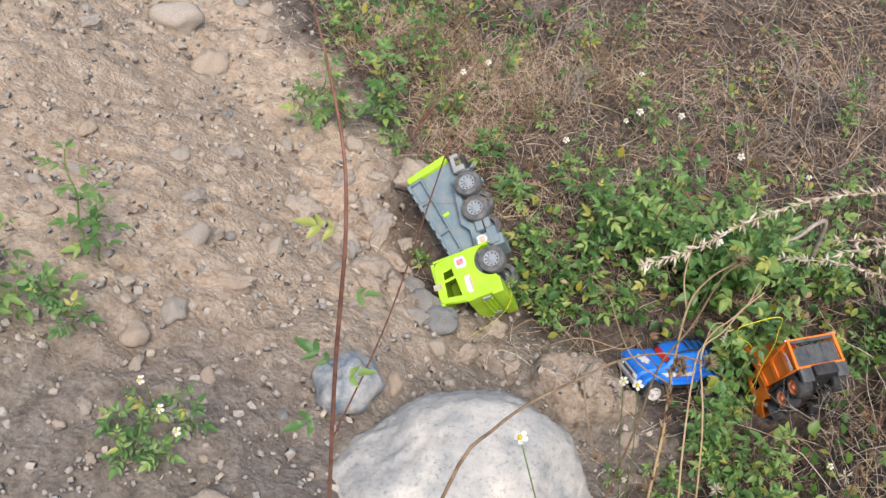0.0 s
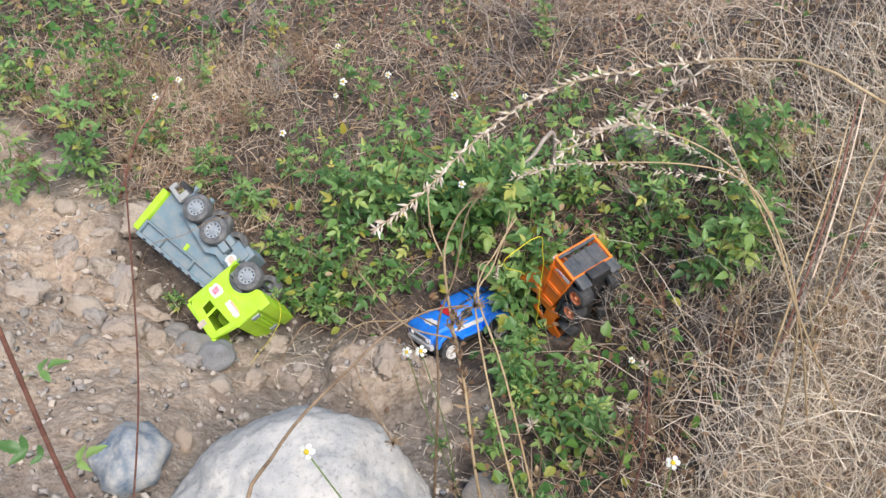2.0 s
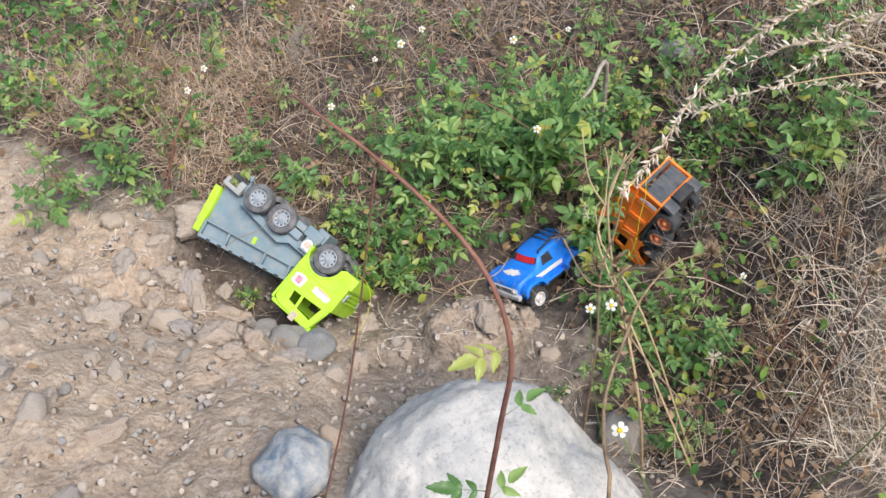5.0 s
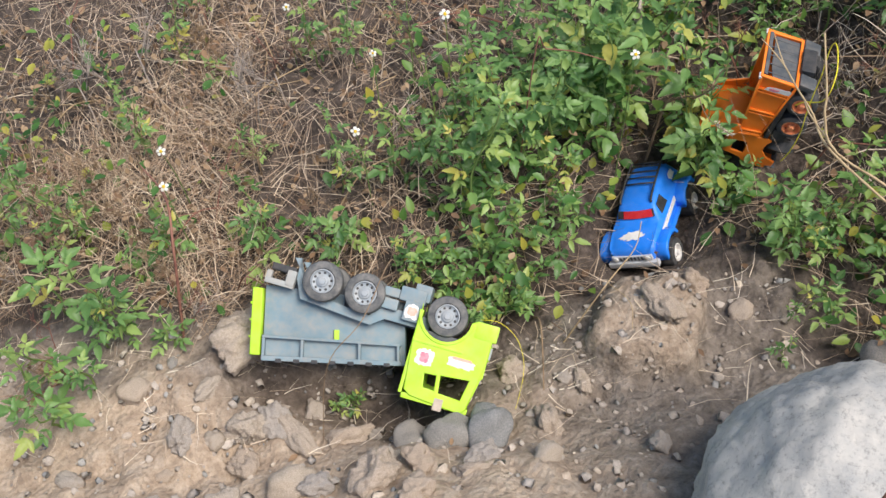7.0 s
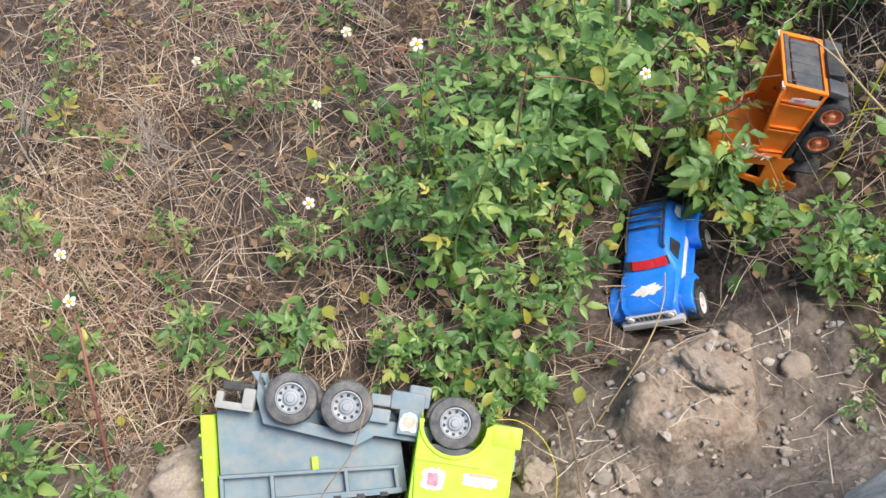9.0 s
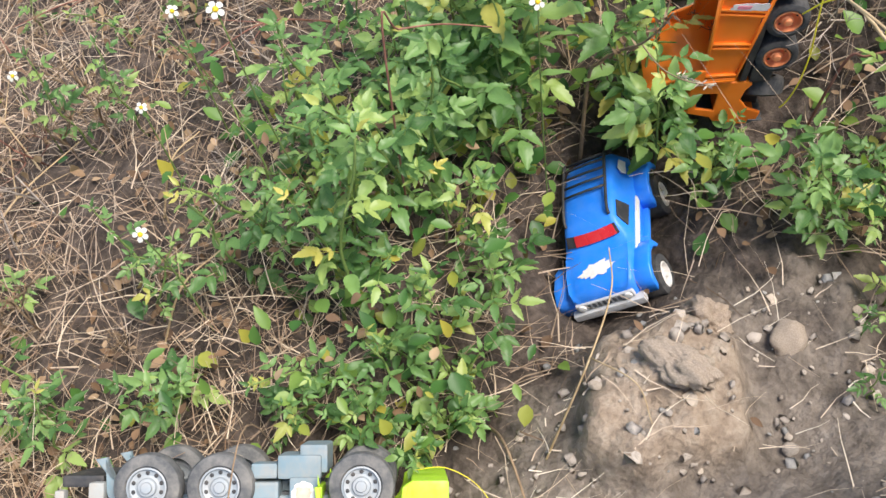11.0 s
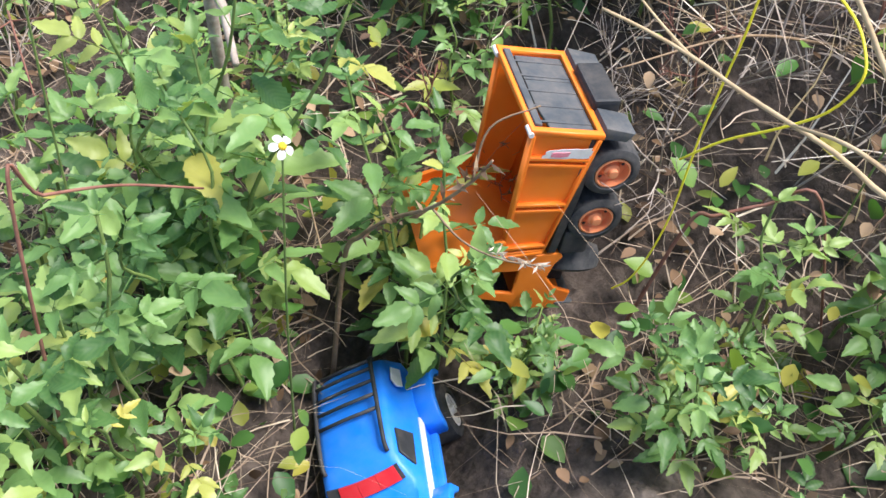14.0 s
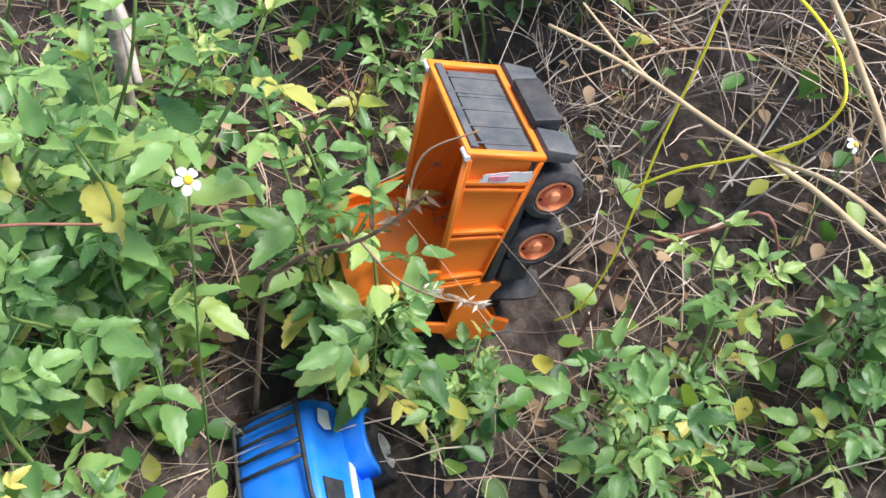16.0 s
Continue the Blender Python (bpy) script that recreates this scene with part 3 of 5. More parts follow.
# ---- the blue jeep-like car ----
def blue_car():
    c = empty("toy_car", placed((0.6626, -0.1762, -0.2159), (28.3, -6.4, -156.7)),
              "bright blue plastic toy off-road car with black roof rack", "toy car", "toy vehicles in the gully")
    # body: rounded cross-sections along x (x, half width, lower z, upper z, half width on top)
    rows = [(0.104, 0.034, 0.042, 0.056, 0.03), (0.102, 0.042, 0.036, 0.064, 0.038), (0.094, 0.046, 0.034, 0.07, 0.042), (0.07, 0.048, 0.033, 0.0755, 0.044),
            (0.045, 0.049, 0.033, 0.079, 0.044), (0.033, 0.049, 0.033, 0.081, 0.043), (0.0215, 0.049, 0.033, 0.0955, 0.038), (0.012, 0.049, 0.033, 0.1005, 0.037),
            (-0.015, 0.049, 0.033, 0.1045, 0.037), (-0.05, 0.049, 0.033, 0.1055, 0.037), (-0.08, 0.048, 0.034, 0.104, 0.036), (-0.096, 0.046, 0.036, 0.098, 0.034),
            (-0.106, 0.042, 0.04, 0.085, 0.032), (-0.109, 0.034, 0.045, 0.07, 0.03)]
    bm = bmesh.new()
    rings = []
    for x, w, z0, z1, wt in rows:
        waist = z0 + (min(z1, 0.073) - z0) * 0.9
        half = [(w * 0.92, z0), (w, z0 + 0.006), (w, z0 + (waist - z0) * 0.6), (w * 0.985, waist), (wt + 0.35 * (w - wt), waist + 0.45 * (z1 - waist)),
                (wt, waist + 0.8 * (z1 - waist)), (wt - 0.003, z1 - 0.0018), (wt - 0.009, z1 - 0.0002), (wt * 0.5, z1 + 0.0008), (0.0, z1 + 0.0012)]
        ring = [(-y, z) for y, z in half] + [(y, z) for y, z in half[-2::-1]]
        rings.append([bm.verts.new((x, y, z)) for y, z in ring])
    for a, b in zip(rings, rings[1:]):
        for i in range(len(a) - 1):
            bm.faces.new((a[i], a[i + 1], b[i + 1], b[i]))
        bm.faces.new((a[-1], a[0], b[0], b[-1]))
    bm.faces.new(rings[0])
    bm.faces.new(rings[-1])
    bmesh.ops.recalc_face_normals(bm, faces=bm.faces[:])
    part("body", smooth(bm, 50), BLUE, c)
    # windscreen, slightly sunk behind a rim
    def screen(u0, u1, lift):
        b = bmesh.new()
        vs = []
        for k in range(9):
            u = u0 + (u1 - u0) * k / 8
            bow = 0.0035 * (1 - (u / 0.038) ** 2)
            vs.append((b.verts.new((0.0318 + bow + lift, u * 1.0, 0.0835 + lift)), b.verts.new((0.0228 + bow + lift, u * 0.93, 0.0945 + lift))))
        for p, q in zip(vs, vs[1:]):
            b.faces.new((p[0], q[0], q[1], p[1]))
        ex = bmesh.ops.extrude_face_region(b, geom=b.faces[:])
        bmesh.ops.translate(b, vec=(-0.002, 0, -0.0016), verts=[g for g in ex["geom"] if isinstance(g, bmesh.types.BMVert)])
        bmesh.ops.recalc_face_normals(b, faces=b.faces[:])
        return b
    ws = part("windscreen", screen(-0.037, 0.037, 0.0006), BLACK_PLASTIC, c, "dark opening with red plastic behind")
    for u0, u1 in ((-0.024, -0.005), (-0.0045, 0.014), (0.0145, 0.034)):
        part("red_panel", screen(u0, u1, 0.0014), RED, ws)
    for s in (1, -1):
        side = [(-0.016, 0.0745), (0.018, 0.0755), (0.0115, 0.0945), (-0.013, 0.097)]
        b = plate(side, [], 0, 0.003, 0.0008)
        bmesh.ops.transform(b, matrix=pose(0, s * 0.0455, 0) @ Matrix.Translation((0, 0, 0.07)) @ Matrix.Rotation(s * radians(20), 4, "X") @ Matrix.Translation((0, 0, -0.07)), verts=b.verts[:])
        part("side_window", b, BLACK_PLASTIC, c)
        part("side_sticker", box(-0.04, 0.048, s * 0.0485, s * 0.0505, 0.054, 0.064, 0.003), STICKER, c, "worn white sticker strip")
        b = plate([(-0.084, 0.085), (-0.064, 0.084), (-0.062, 0.091), (-0.068, 0.097), (-0.083, 0.096)], [], 0, 0.002, 0.0006)
        bmesh.ops.transform(b, matrix=pose(0, s * 0.0468 - (0.002 if s < 0 else 0), 0) @ Matrix.Translation((0, 0, 0.08)) @ Matrix.Rotation(s * radians(26), 4, "X") @ Matrix.Translation((0, 0, -0.08)), verts=b.verts[:])
        part("quarter_sticker", b, STICKER, c, "worn white sticker")
        # flared wings over the wheels, and the sill between them
        for x in (0.066, -0.069):
            b = plate([(x - 0.037, 0.038), (x - 0.03, 0.058), (x - 0.014, 0.066), (x + 0.014, 0.066), (x + 0.03, 0.058), (x + 0.036, 0.038),
                       (x + 0.029, 0.04), (x + 0.022, 0.052), (x + 0.01, 0.058), (x - 0.01, 0.058), (x - 0.022, 0.052), (x - 0.03, 0.04)], [], min(s * 0.044, s * 0.068), max(s * 0.044, s * 0.068), 0.002)
            part("wing_flare", b, BLUE, c)
        part("sill", smooth(box(-0.036, 0.034, min(s * 0.046, s * 0.056), max(s * 0.046, s * 0.056), 0.034, 0.041, 0.002)), BLUE, c)
        for x in (0.066, -0.069):
            toy_wheel(c, x, 0.02, s * 0.07, s, 0.0285, 0.028, 0.0165, TYRE_BLACK, STICKER, 6, 14)
    # roof rack
    rails = bmesh.new()
    for s in (1, -1):
        tube(spline([(0.012, s * 0.031, 0.101), (0.004, s * 0.031, 0.107), (-0.03, s * 0.031, 0.1115), (-0.08, s * 0.03, 0.1145), (-0.09, s * 0.029, 0.108)], 16), 0.0021, sides=8, bm=rails)
    rack = part("roof_rack", rails, BLACK_PLASTIC, c)
    for x, z in ((-0.03, 0.111), (-0.045, 0.1125), (-0.06, 0.1135), (-0.074, 0.1142), (-0.086, 0.112)):
        part("rack_bar", tube([(x, -0.031, z), (x, 0, z + 0.001), (x, 0.031, z)], 0.0017, sides=8), BLACK_PLASTIC, rack)
    # bumper, grille, lamps
    part("bumper", smooth(box(0.1, 0.112, -0.05, 0.05, 0.032, 0.044, 0.004)), SILVER, c, "scuffed silver plastic bumper")
    part("grille", box(0.1, 0.1075, -0.04, 0.04, 0.046, 0.057, 0.002), SILVER, c)
    for k in range(7):
        part("grille_slot", box(0.107, 0.1083, -0.0235 + k * 0.007, -0.0195 + k * 0.007, 0.0475, 0.0555, 0.0005), DARK_GREY, c)
    for y in (-0.032, 0.032):
        b = lathe([(0.0055, 0.0), (0.005, 0.003), (0.0, 0.0042)], 16)
        bmesh.ops.transform(b, matrix=pose(0.1065, y, 0.0515) @ Matrix.Rotation(radians(-90), 4, "Z"), verts=b.verts[:])
        part("headlight", smooth(b), STICKER, c)
    part("underbody", box(-0.1, 0.098, -0.04, 0.04, 0.014, 0.036, 0.004), BLACK_PLASTIC, c)
    # torn hood sticker
    rnd = random.Random(3)
    b = bmesh.new()
    ring = []
    for k in range(30):
        a = 2 * math.pi * k / 30
        rr = 1 - 0.4 * rnd.random()
        u, v = 0.0115 * math.sin(a) * rr, 0.03 * math.cos(a) * rr
        x, y = 0.073 + u - 0.12 * v, v
        ring.append(b.verts.new((x, y, 0.0772 - (x - 0.07) * 0.19 - 1.2 * y * y)))
    mid = b.verts.new((0.073, 0, 0.0776))
    for p, q in zip(ring, ring[1:] + ring[:1]):
        b.faces.new((p, q, mid))
    part("hood_sticker", b, STICKER, c, "torn worn white sticker")
    return c


blue_car()


# ---- the orange dump truck, nose down in the weeds ----
def orange_truck():
    t = empty("toy_dump_truck", placed((0.8694, -0.2856, 0.0634), (13.4, 84.2, 131.4)),
              "orange plastic toy dump truck nose down among weeds", "toy truck", "toy vehicles in the gully")
    for x in (0.0, 0.0575):
        toy_wheel(t, x, -0.003, 0.0, 1, 0.0265, 0.034, 0.016, TYRE_BLACK, ORANGE_RIM, 5, 22)
        toy_wheel(t, x, -0.003, -0.116, -1, 0.0265, 0.034, 0.016, TYRE_BLACK, ORANGE_RIM, 5, 22)
    steered = toy_wheel(t, 0.128, -0.004, -0.012, 1, 0.0265, 0.024, 0.016, TYRE_BLACK, ORANGE_RIM, 5, 22)
    steered.matrix_basis = pose(0.128, -0.024, -0.004) @ pose(0, 0, 0, 0, 0, -52) @ pose(-0.128, 0.024, 0.004)
    toy_wheel(t, 0.128, -0.004, -0.116, -1, 0.0265, 0.024, 0.016, TYRE_BLACK, ORANGE_RIM, 5, 22)
    part("chassis", box(-0.055, 0.175, -0.085, -0.031, -0.006, 0.018, 0.003), BLACK_PLASTIC, t)
    for s0, s1 in ((-0.03, -0.002), (-0.114, -0.086)):
        b = plate([(-0.04, 0.018), (-0.04, 0.026), (0.098, 0.034), (0.098, 0.026), (0.03, 0.02)], [], s0, s1, 0.001)
        part("wheel_cover", b, BLACK_PLASTIC, t)
        fl = plate([(-0.05, 0.016), (-0.038, 0.02), (-0.034, -0.006), (-0.043, -0.012)], [], s0, s1, 0.0015)
        part("mudflap", smooth(fl), DARK_GREY, t, "dark grey plastic mudflap")
        part("axle_block", box(0.072, 0.1, s0, s1, -0.004, 0.022, 0.003), BLACK_PLASTIC, t)
    # bed: rear face at the tailgate, tapering to the front
    L, R = 0.0, -0.114
    rear_lo, rear_hi, fr_lo, fr_hi = (-0.04, 0.02), (-0.047, 0.081), (0.094, 0.041), (0.097, 0.08)
    def at(u, v):
        a = Vector(rear_lo).lerp(Vector(fr_lo), u)
        b = Vector(rear_hi).lerp(Vector(fr_hi), u)
        p = a.lerp(b, v)
        return (p.x, p.y)
    for y0, y1 in ((-0.006, -0.003), (-0.111, -0.108)):
        part("bed_side", plate([at(0, 0), at(1, 0), at(1, 1), at(0, 1)], [], y0, y1, 0.0008), ORANGE, t)
    for u in (0.17, 0.22, 0.55, 0.6, 0.93, 0.975):
        for y0, y1 in ((-0.004, 0.0012), (-0.1152, -0.11)):
            part("bed_rib", plate([at(u - 0.012, 0), at(u + 0.012, 0), at(u + 0.012, 1), at(u - 0.012, 1)], [], y0, y1, 0.0008), ORANGE, t)
    for y0, y1 in ((-0.008, 0.0016), (-0.1156, -0.106)):
        part("bed_lip", plate([at(0, 0.95), at(1, 0.95), at(1, 1.01), at(0, 1.01)], [], y0, y1, 0.001), ORANGE, t)
        part("bed_lip", plate([at(0, -0.03), at(1, -0.03), at(1, 0.03), at(0, 0.03)], [], y0, y1, 0.001), ORANGE, t)
    part("bed_floor", plate([at(0, 0), at(1, 0), at(1, 0.05), at(0, 0.05)], [], -0.109, -0.005, 0.0008), ORANGE, t)
    front = part("bed_front", plate([(0.091, 0.041), (0.095, 0.041), (0.1, 0.086), (0.114, 0.148), (0.11, 0.149), (0.096, 0.087)], [], -0.117, 0.002, 0.0012), ORANGE, t)
    for y0, y1 in ((-0.003, 0.002), (-0.117, -0.112)):
        part("visor_cheek", plate([(0.074, 0.079), (0.098, 0.079), (0.112, 0.148), (0.104, 0.146)], [], y0, y1, 0.0012), ORANGE, front)
    part("visor_sticker", plate([(0.1063, 0.1), (0.1075, 0.1), (0.1135, 0.133), (0.1125, 0.133)], [], -0.078, -0.037, 0.0003), BLACK_PLASTIC, front, "black square sticker")
    # tailgate: orange frame round a dark slatted panel; built in the y-z plane
    def rear_plate(outer, holes, x0, x1, bev):
        b = plate(outer, holes, 0, x1 - x0, bev)
        for v in b.verts:
            u, w, h = v.co.x, v.co.y, v.co.z
            v.co = Vector((x0 - w - (h - 0.02) * 0.115, u, h))
        bmesh.ops.recalc_face_normals(b, faces=b.faces[:])
        return b
    frame_out = [(R - 0.001, 0.017), (L + 0.001, 0.017), (L + 0.001, 0.083), (R - 0.001, 0.083)]
    frame_in = [(R + 0.005, 0.0225), (L - 0.005, 0.0225), (L - 0.005, 0.0785), (R + 0.005, 0.0785)]
    gate = part("tailgate", rear_plate(frame_out, [frame_in], -0.04, -0.034, 0.001), ORANGE, t)
    for k in range(3):
        y = R + 0.006 + k * 0.0345
        part("tailgate_panel", rear_plate([(y, 0.0225), (y + 0.0338, 0.0225), (y + 0.0338, 0.062 if k == 2 else 0.067), (y, 0.067)], [], -0.0385, -0.0355, 0.0008), DARK_GREY, gate)
    for k in range(5):
        y = R + 0.014 + k * 0.0205
        part("tailgate_rib", rear_plate([(y, 0.0235), (y + 0.0022, 0.0235), (y + 0.0022, 0.0735), (y, 0.0735)], [], -0.0405, -0.0385, 0.0005), DARK_GREY, gate)
    part("tailgate_bar", rear_plate([(R + 0.006, 0.072), (L - 0.006, 0.072), (L - 0.006, 0.0785), (R + 0.006, 0.0785)], [], -0.042, -0.036, 0.0008), DARK_GREY, gate)
    for y in (L - 0.003, R + 0.003):
        b = lathe([(0.0024, -0.006), (0.0024, 0.006)], 10, True, -0.049, 0.083)
        bmesh.ops.translate(b, vec=(0, y, 0), verts=b.verts[:])
        part("hinge", smooth(b), STICKER, t, "pale plastic hinge pin")
    patch(t, "sticker", STICKER, -0.026, 0.045, 0.012, 0.05, 0.0004, 12, "torn white and pink sticker")
    patch(t, "sticker", STICKER_RED, -0.026, 0.052, 0.006, 0.018, 0.001, 13, "pink scrap of sticker")
    # cab
    prof = [(0.106, 0.016), (0.1, 0.02), (0.104, 0.086), (0.112, 0.092), (0.158, 0.09), (0.166, 0.06), (0.178, 0.052), (0.18, 0.0), (0.158, -0.004), (0.15, 0.014), (0.134, 0.026), (0.116, 0.022)]
    win = [(0.122, 0.056), (0.154, 0.056), (0.15, 0.08), (0.122, 0.08)]
    for y0, y1 in ((-0.008, -0.003), (-0.111, -0.106)):
        part("cab_side", plate(prof, [win], y0, y1, 0.0015), ORANGE, t)
    part("cab_roof", smooth(box(0.106, 0.16, -0.109, -0.005, 0.086, 0.093, 0.003)), ORANGE, t)
    part("cab_back", box(0.101, 0.106, -0.109, -0.005, 0.02, 0.09, 0.002), ORANGE, t)
    part("cab_front", smooth(box(0.168, 0.18, -0.109, -0.005, 0.0, 0.053, 0.003)), ORANGE, t)
    part("windscreen", plate([(0.1635, 0.054), (0.17, 0.054), (0.161, 0.088), (0.156, 0.088)], [], -0.104, -0.01, 0.001), BLACK_PLASTIC, t)
    part("bumper", smooth(box(0.17, 0.188, -0.113, -0.001, -0.01, 0.01, 0.004)), DARK_GREY, t)
    for y in (-0.1, -0.026):
        part("headlight", smooth(box(0.178, 0.184, y, y + 0.014, 0.016, 0.03, 0.002)), STICKER, t)
    return t


orange_truck()

# ---- stones ----
def rock_mesh(name, seed, sub=3, rough=0.35, material=None, fine=0.0):
    bm = bmesh.new()
    bmesh.ops.create_icosphere(bm, subdivisions=sub, radius=1.0)
    off = Vector((seed * 7.3, seed * 3.1, seed * 1.7))
    for v in bm.verts:
        d = v.co.normalized()
        k = 1 + rough * noise.noise(d * 1.1 + off) + rough * 0.4 * noise.noise(d * 2.6 + off) + rough * 0.16 * noise.noise(d * 6 + off) + fine * noise.noise(d * 13 + off) + fine * 0.7 * noise.noise(d * 29 + off)
        v.co = d * k
    for f in bm.faces:
        f.smooth = True
    me = bpy.data.meshes.new(name)
    bm.to_mesh(me)
    bm.free()
    me.materials.append(material)
    return me


bd = bmesh.new()
bmesh.ops.create_icosphere(bd, subdivisions=6, radius=1.0)
for v in bd.verts:
    d = v.co.normalized()
    q = (abs(d.x) ** 2.5 + abs(d.y) ** 2.5 + abs(d.z) ** 2.5) ** (-1 / 2.5)
    o = Vector((4.1, 2.2, 9.3))
    k = q * (1 + 0.12 * noise.noise(d * 1.3 + o) + 0.05 * noise.noise(d * 3 + o) + 0.02 * noise.noise(d * 9 + o) + 0.016 * noise.noise(d * 22 + o) + 0.012 * noise.noise(d * 48 + o))
    v.co = Vector((d.x * 0.245, d.y * 0.225, d.z * 0.25)) * k
for f in bd.faces:
    f.smooth = True
bme = bpy.data.meshes.new("boulder")
bd.to_mesh(bme)
bd.free()
bme.materials.append(BOULDER)
boulder = tagged(new("boulder", bme), "large rounded grey-white granite boulder half sunk in soil", "boulder")
boulder.matrix_basis = pose(0.247, -0.808, 0.068, 8, -6, 18) @ Matrix.Scale(1.08, 4)

ROCKS = {m: [rock_mesh("stone", 10 * i + k, 3, 0.4, m) for k in range(4)] for i, m in enumerate((STONE, PALE_STONE, BLUE_STONE))}
ROCKS[CLOD] = [rock_mesh("clod", 50 + k, 5, 0.6, CLOD, 0.11) for k in range(4)]


def stone(x, y, r, mat, sx=1.0, sy=1.0, sz=0.7, turn=0.0, sink=0.3, label="", kind=0, z=None, group="stones on the bank", tilt=0):
    ob = new("stone", ROCKS[mat][kind % 4])
    h = float(gh(x, y)) if z is None else z
    ob.matrix_basis = pose(x, y, h + r * sz * (1 - 2 * sink), tilt, 0, turn) @ Matrix.Diagonal((r * sx, r * sy, r * sz, 1))
    return tagged(ob, label, "stone", group)


stone(0.11, -0.262, 0.046, STONE, 1.0, 0.8, 0.72, 20, 0.12, "smooth grey river stone against the green truck's cab", 1)
stone(0.062, -0.225, 0.042, STONE, 0.75, 1.0, 0.6, 60, 0.2, "flat grey stone under the green truck's cab", 2)
stone(0.02, -0.17, 0.03, STONE, 1.0, 0.9, 0.7, 10, 0.3, "small dark grey stone under the green truck", 3)
stone(-0.166, -0.104, 0.034, PALE_STONE, 1.2, 0.8, 0.8, -30, 0.3, "pale oval pebble stone bedded in soil", 0)
stone(-0.005, -0.635, 0.07, BLUE_STONE, 0.85, 0.8, 1.0, 15, 0.28, "angular blue-grey and white stone", 1)
stone(0.62, -0.66, 0.05, STONE, 1.0, 0.9, 0.8, 40, 0.3, "grey stone at the foot of the dry grass", 0)
stone(1.17, 0.2, 0.04, STONE, 1.0, 1.2, 0.7, 40, 0.3, "grey stone among dry twigs", 2)
stone(0.12, -0.372, 0.022, PALE_STONE, 1.1, 0.8, 0.8, 0, 0.25, "small pale stone on grey soil", 3)
stone(-0.04, 0.17, 0.06, CLOD, 1.0, 0.8, 0.7, 0, 0.4, "crumbly brown lump of earth", 0)
stone(-0.85, 0.52, 0.06, PALE_STONE, 1.1, 0.9, 0.9, 30, 0.25, "large tan stone on the bank", 2)
stone(-0.7, 0.4, 0.05, PALE_STONE, 1.2, 0.8, 0.8, 70, 0.3, "pale stone on the bank", 1)
rc = random.Random(8)
for x, y, r in ((-0.142, 0.126, 0.045), (-0.144, 0.066, 0.05), (-0.092, 0.05, 0.042), (-0.085, -0.04, 0.05), (-0.05, -0.085, 0.04), (-0.085, -0.193, 0.05), (-0.13, -0.15, 0.045), (-0.051, -0.274, 0.04),
                (0.0, -0.11, 0.035), (-0.18, 0.0, 0.05), (-0.22, 0.1, 0.04), (-0.2, -0.2, 0.045), (-0.02, -0.2, 0.03), (-0.28, -0.08, 0.05), (0.2, -0.33, 0.03), (0.27, -0.3, 0.035), (0.04, -0.32, 0.03)):
    stone(x + rc.uniform(-0.02, 0.02), y + rc.uniform(-0.02, 0.02), r * rc.uniform(0.4, 0.85), CLOD, rc.uniform(0.8, 1.6), rc.uniform(0.6, 1.0), rc.uniform(0.6, 1.0), rc.uniform(0, 360), 0.42, "crumbly pale lump of dry earth", rc.randrange(4), group="lumps of earth")
rs = np.random.RandomState(5)
made = 0
while made < 150:
    x, y = rs.uniform(-1.2, 0.62), rs.uniform(-1.15, 0.75)
    b = float(bare_depth(np.array([x]), np.array([y]))[0])
    if b < 0.03 or math.hypot((x - 0.27) / 0.26, (y + 0.76) / 0.25) < 1 or math.hypot(x - 0.13, y) < 0.14 or math.hypot(x - 0.64, y + 0.2) < 0.12:
        continue
    r = 0.008 + 0.024 * rs.rand() ** 2.6
    mat = (PALE_STONE, PALE_STONE, STONE, CLOD)[rs.randint(4)]
    stone(x, y, r, mat, rs.uniform(0.8, 1.3), rs.uniform(0.7, 1.0), rs.uniform(0.55, 0.9), rs.uniform(0, 360), 0.3,
          "small %s stone on bare soil" % {PALE_STONE.name: "pale tan", STONE.name: "grey", CLOD.name: "earthy brown"}[mat.name], rs.randint(4))
    made += 1


def stuff(name, verts, faces, material, label, category, smooth_faces=False):
    me = bpy.data.meshes.new(name)
    verts, faces = np.asarray(verts, np.float32), np.asarray(faces, np.int32)
    k = faces.shape[1]
    me.vertices.add(len(verts))
    me.vertices.foreach_set("co", verts.ravel())
    me.loops.add(faces.size)
    me.loops.foreach_set("vertex_index", faces.ravel())
    me.polygons.add(len(faces))
    me.polygons.foreach_set("loop_start", np.arange(len(faces), dtype=np.int32) * k)
    if smooth_faces:
        me.polygons.foreach_set("use_smooth", np.ones(len(faces), bool))
    me.update(calc_edges=True)
    me.validate()
    me.materials.append(material)
    return tagged(new(name, me), label, category, kind="stuff")


# gravel and crumbs
oct_v = np.array([(1, 0, 0), (-1, 0, 0), (0, 1, 0), (0, -1, 0), (0, 0, 1), (0, 0, -1)], float)
cube_v = np.array([(a, b, c) for a in (-1, 1) for b in (-1, 1) for c in (-1, 1)], float)
cube_v = np.vstack([cube_v * 0.62, oct_v])
cube_f = []
for ax in range(3):
    for sg in (0, 1):
        top = 8 + ax * 2 + (0 if sg else 1)
        ids4 = [i for i in range(8) if ((i >> (2 - ax)) & 1) == sg]
        o = [ids4[0], ids4[1], ids4[3], ids4[2]]
        for a, b in zip(o, o[1:] + o[:1]):
            cube_f.append((a, b, top))
cube_f = np.array(cube_f)


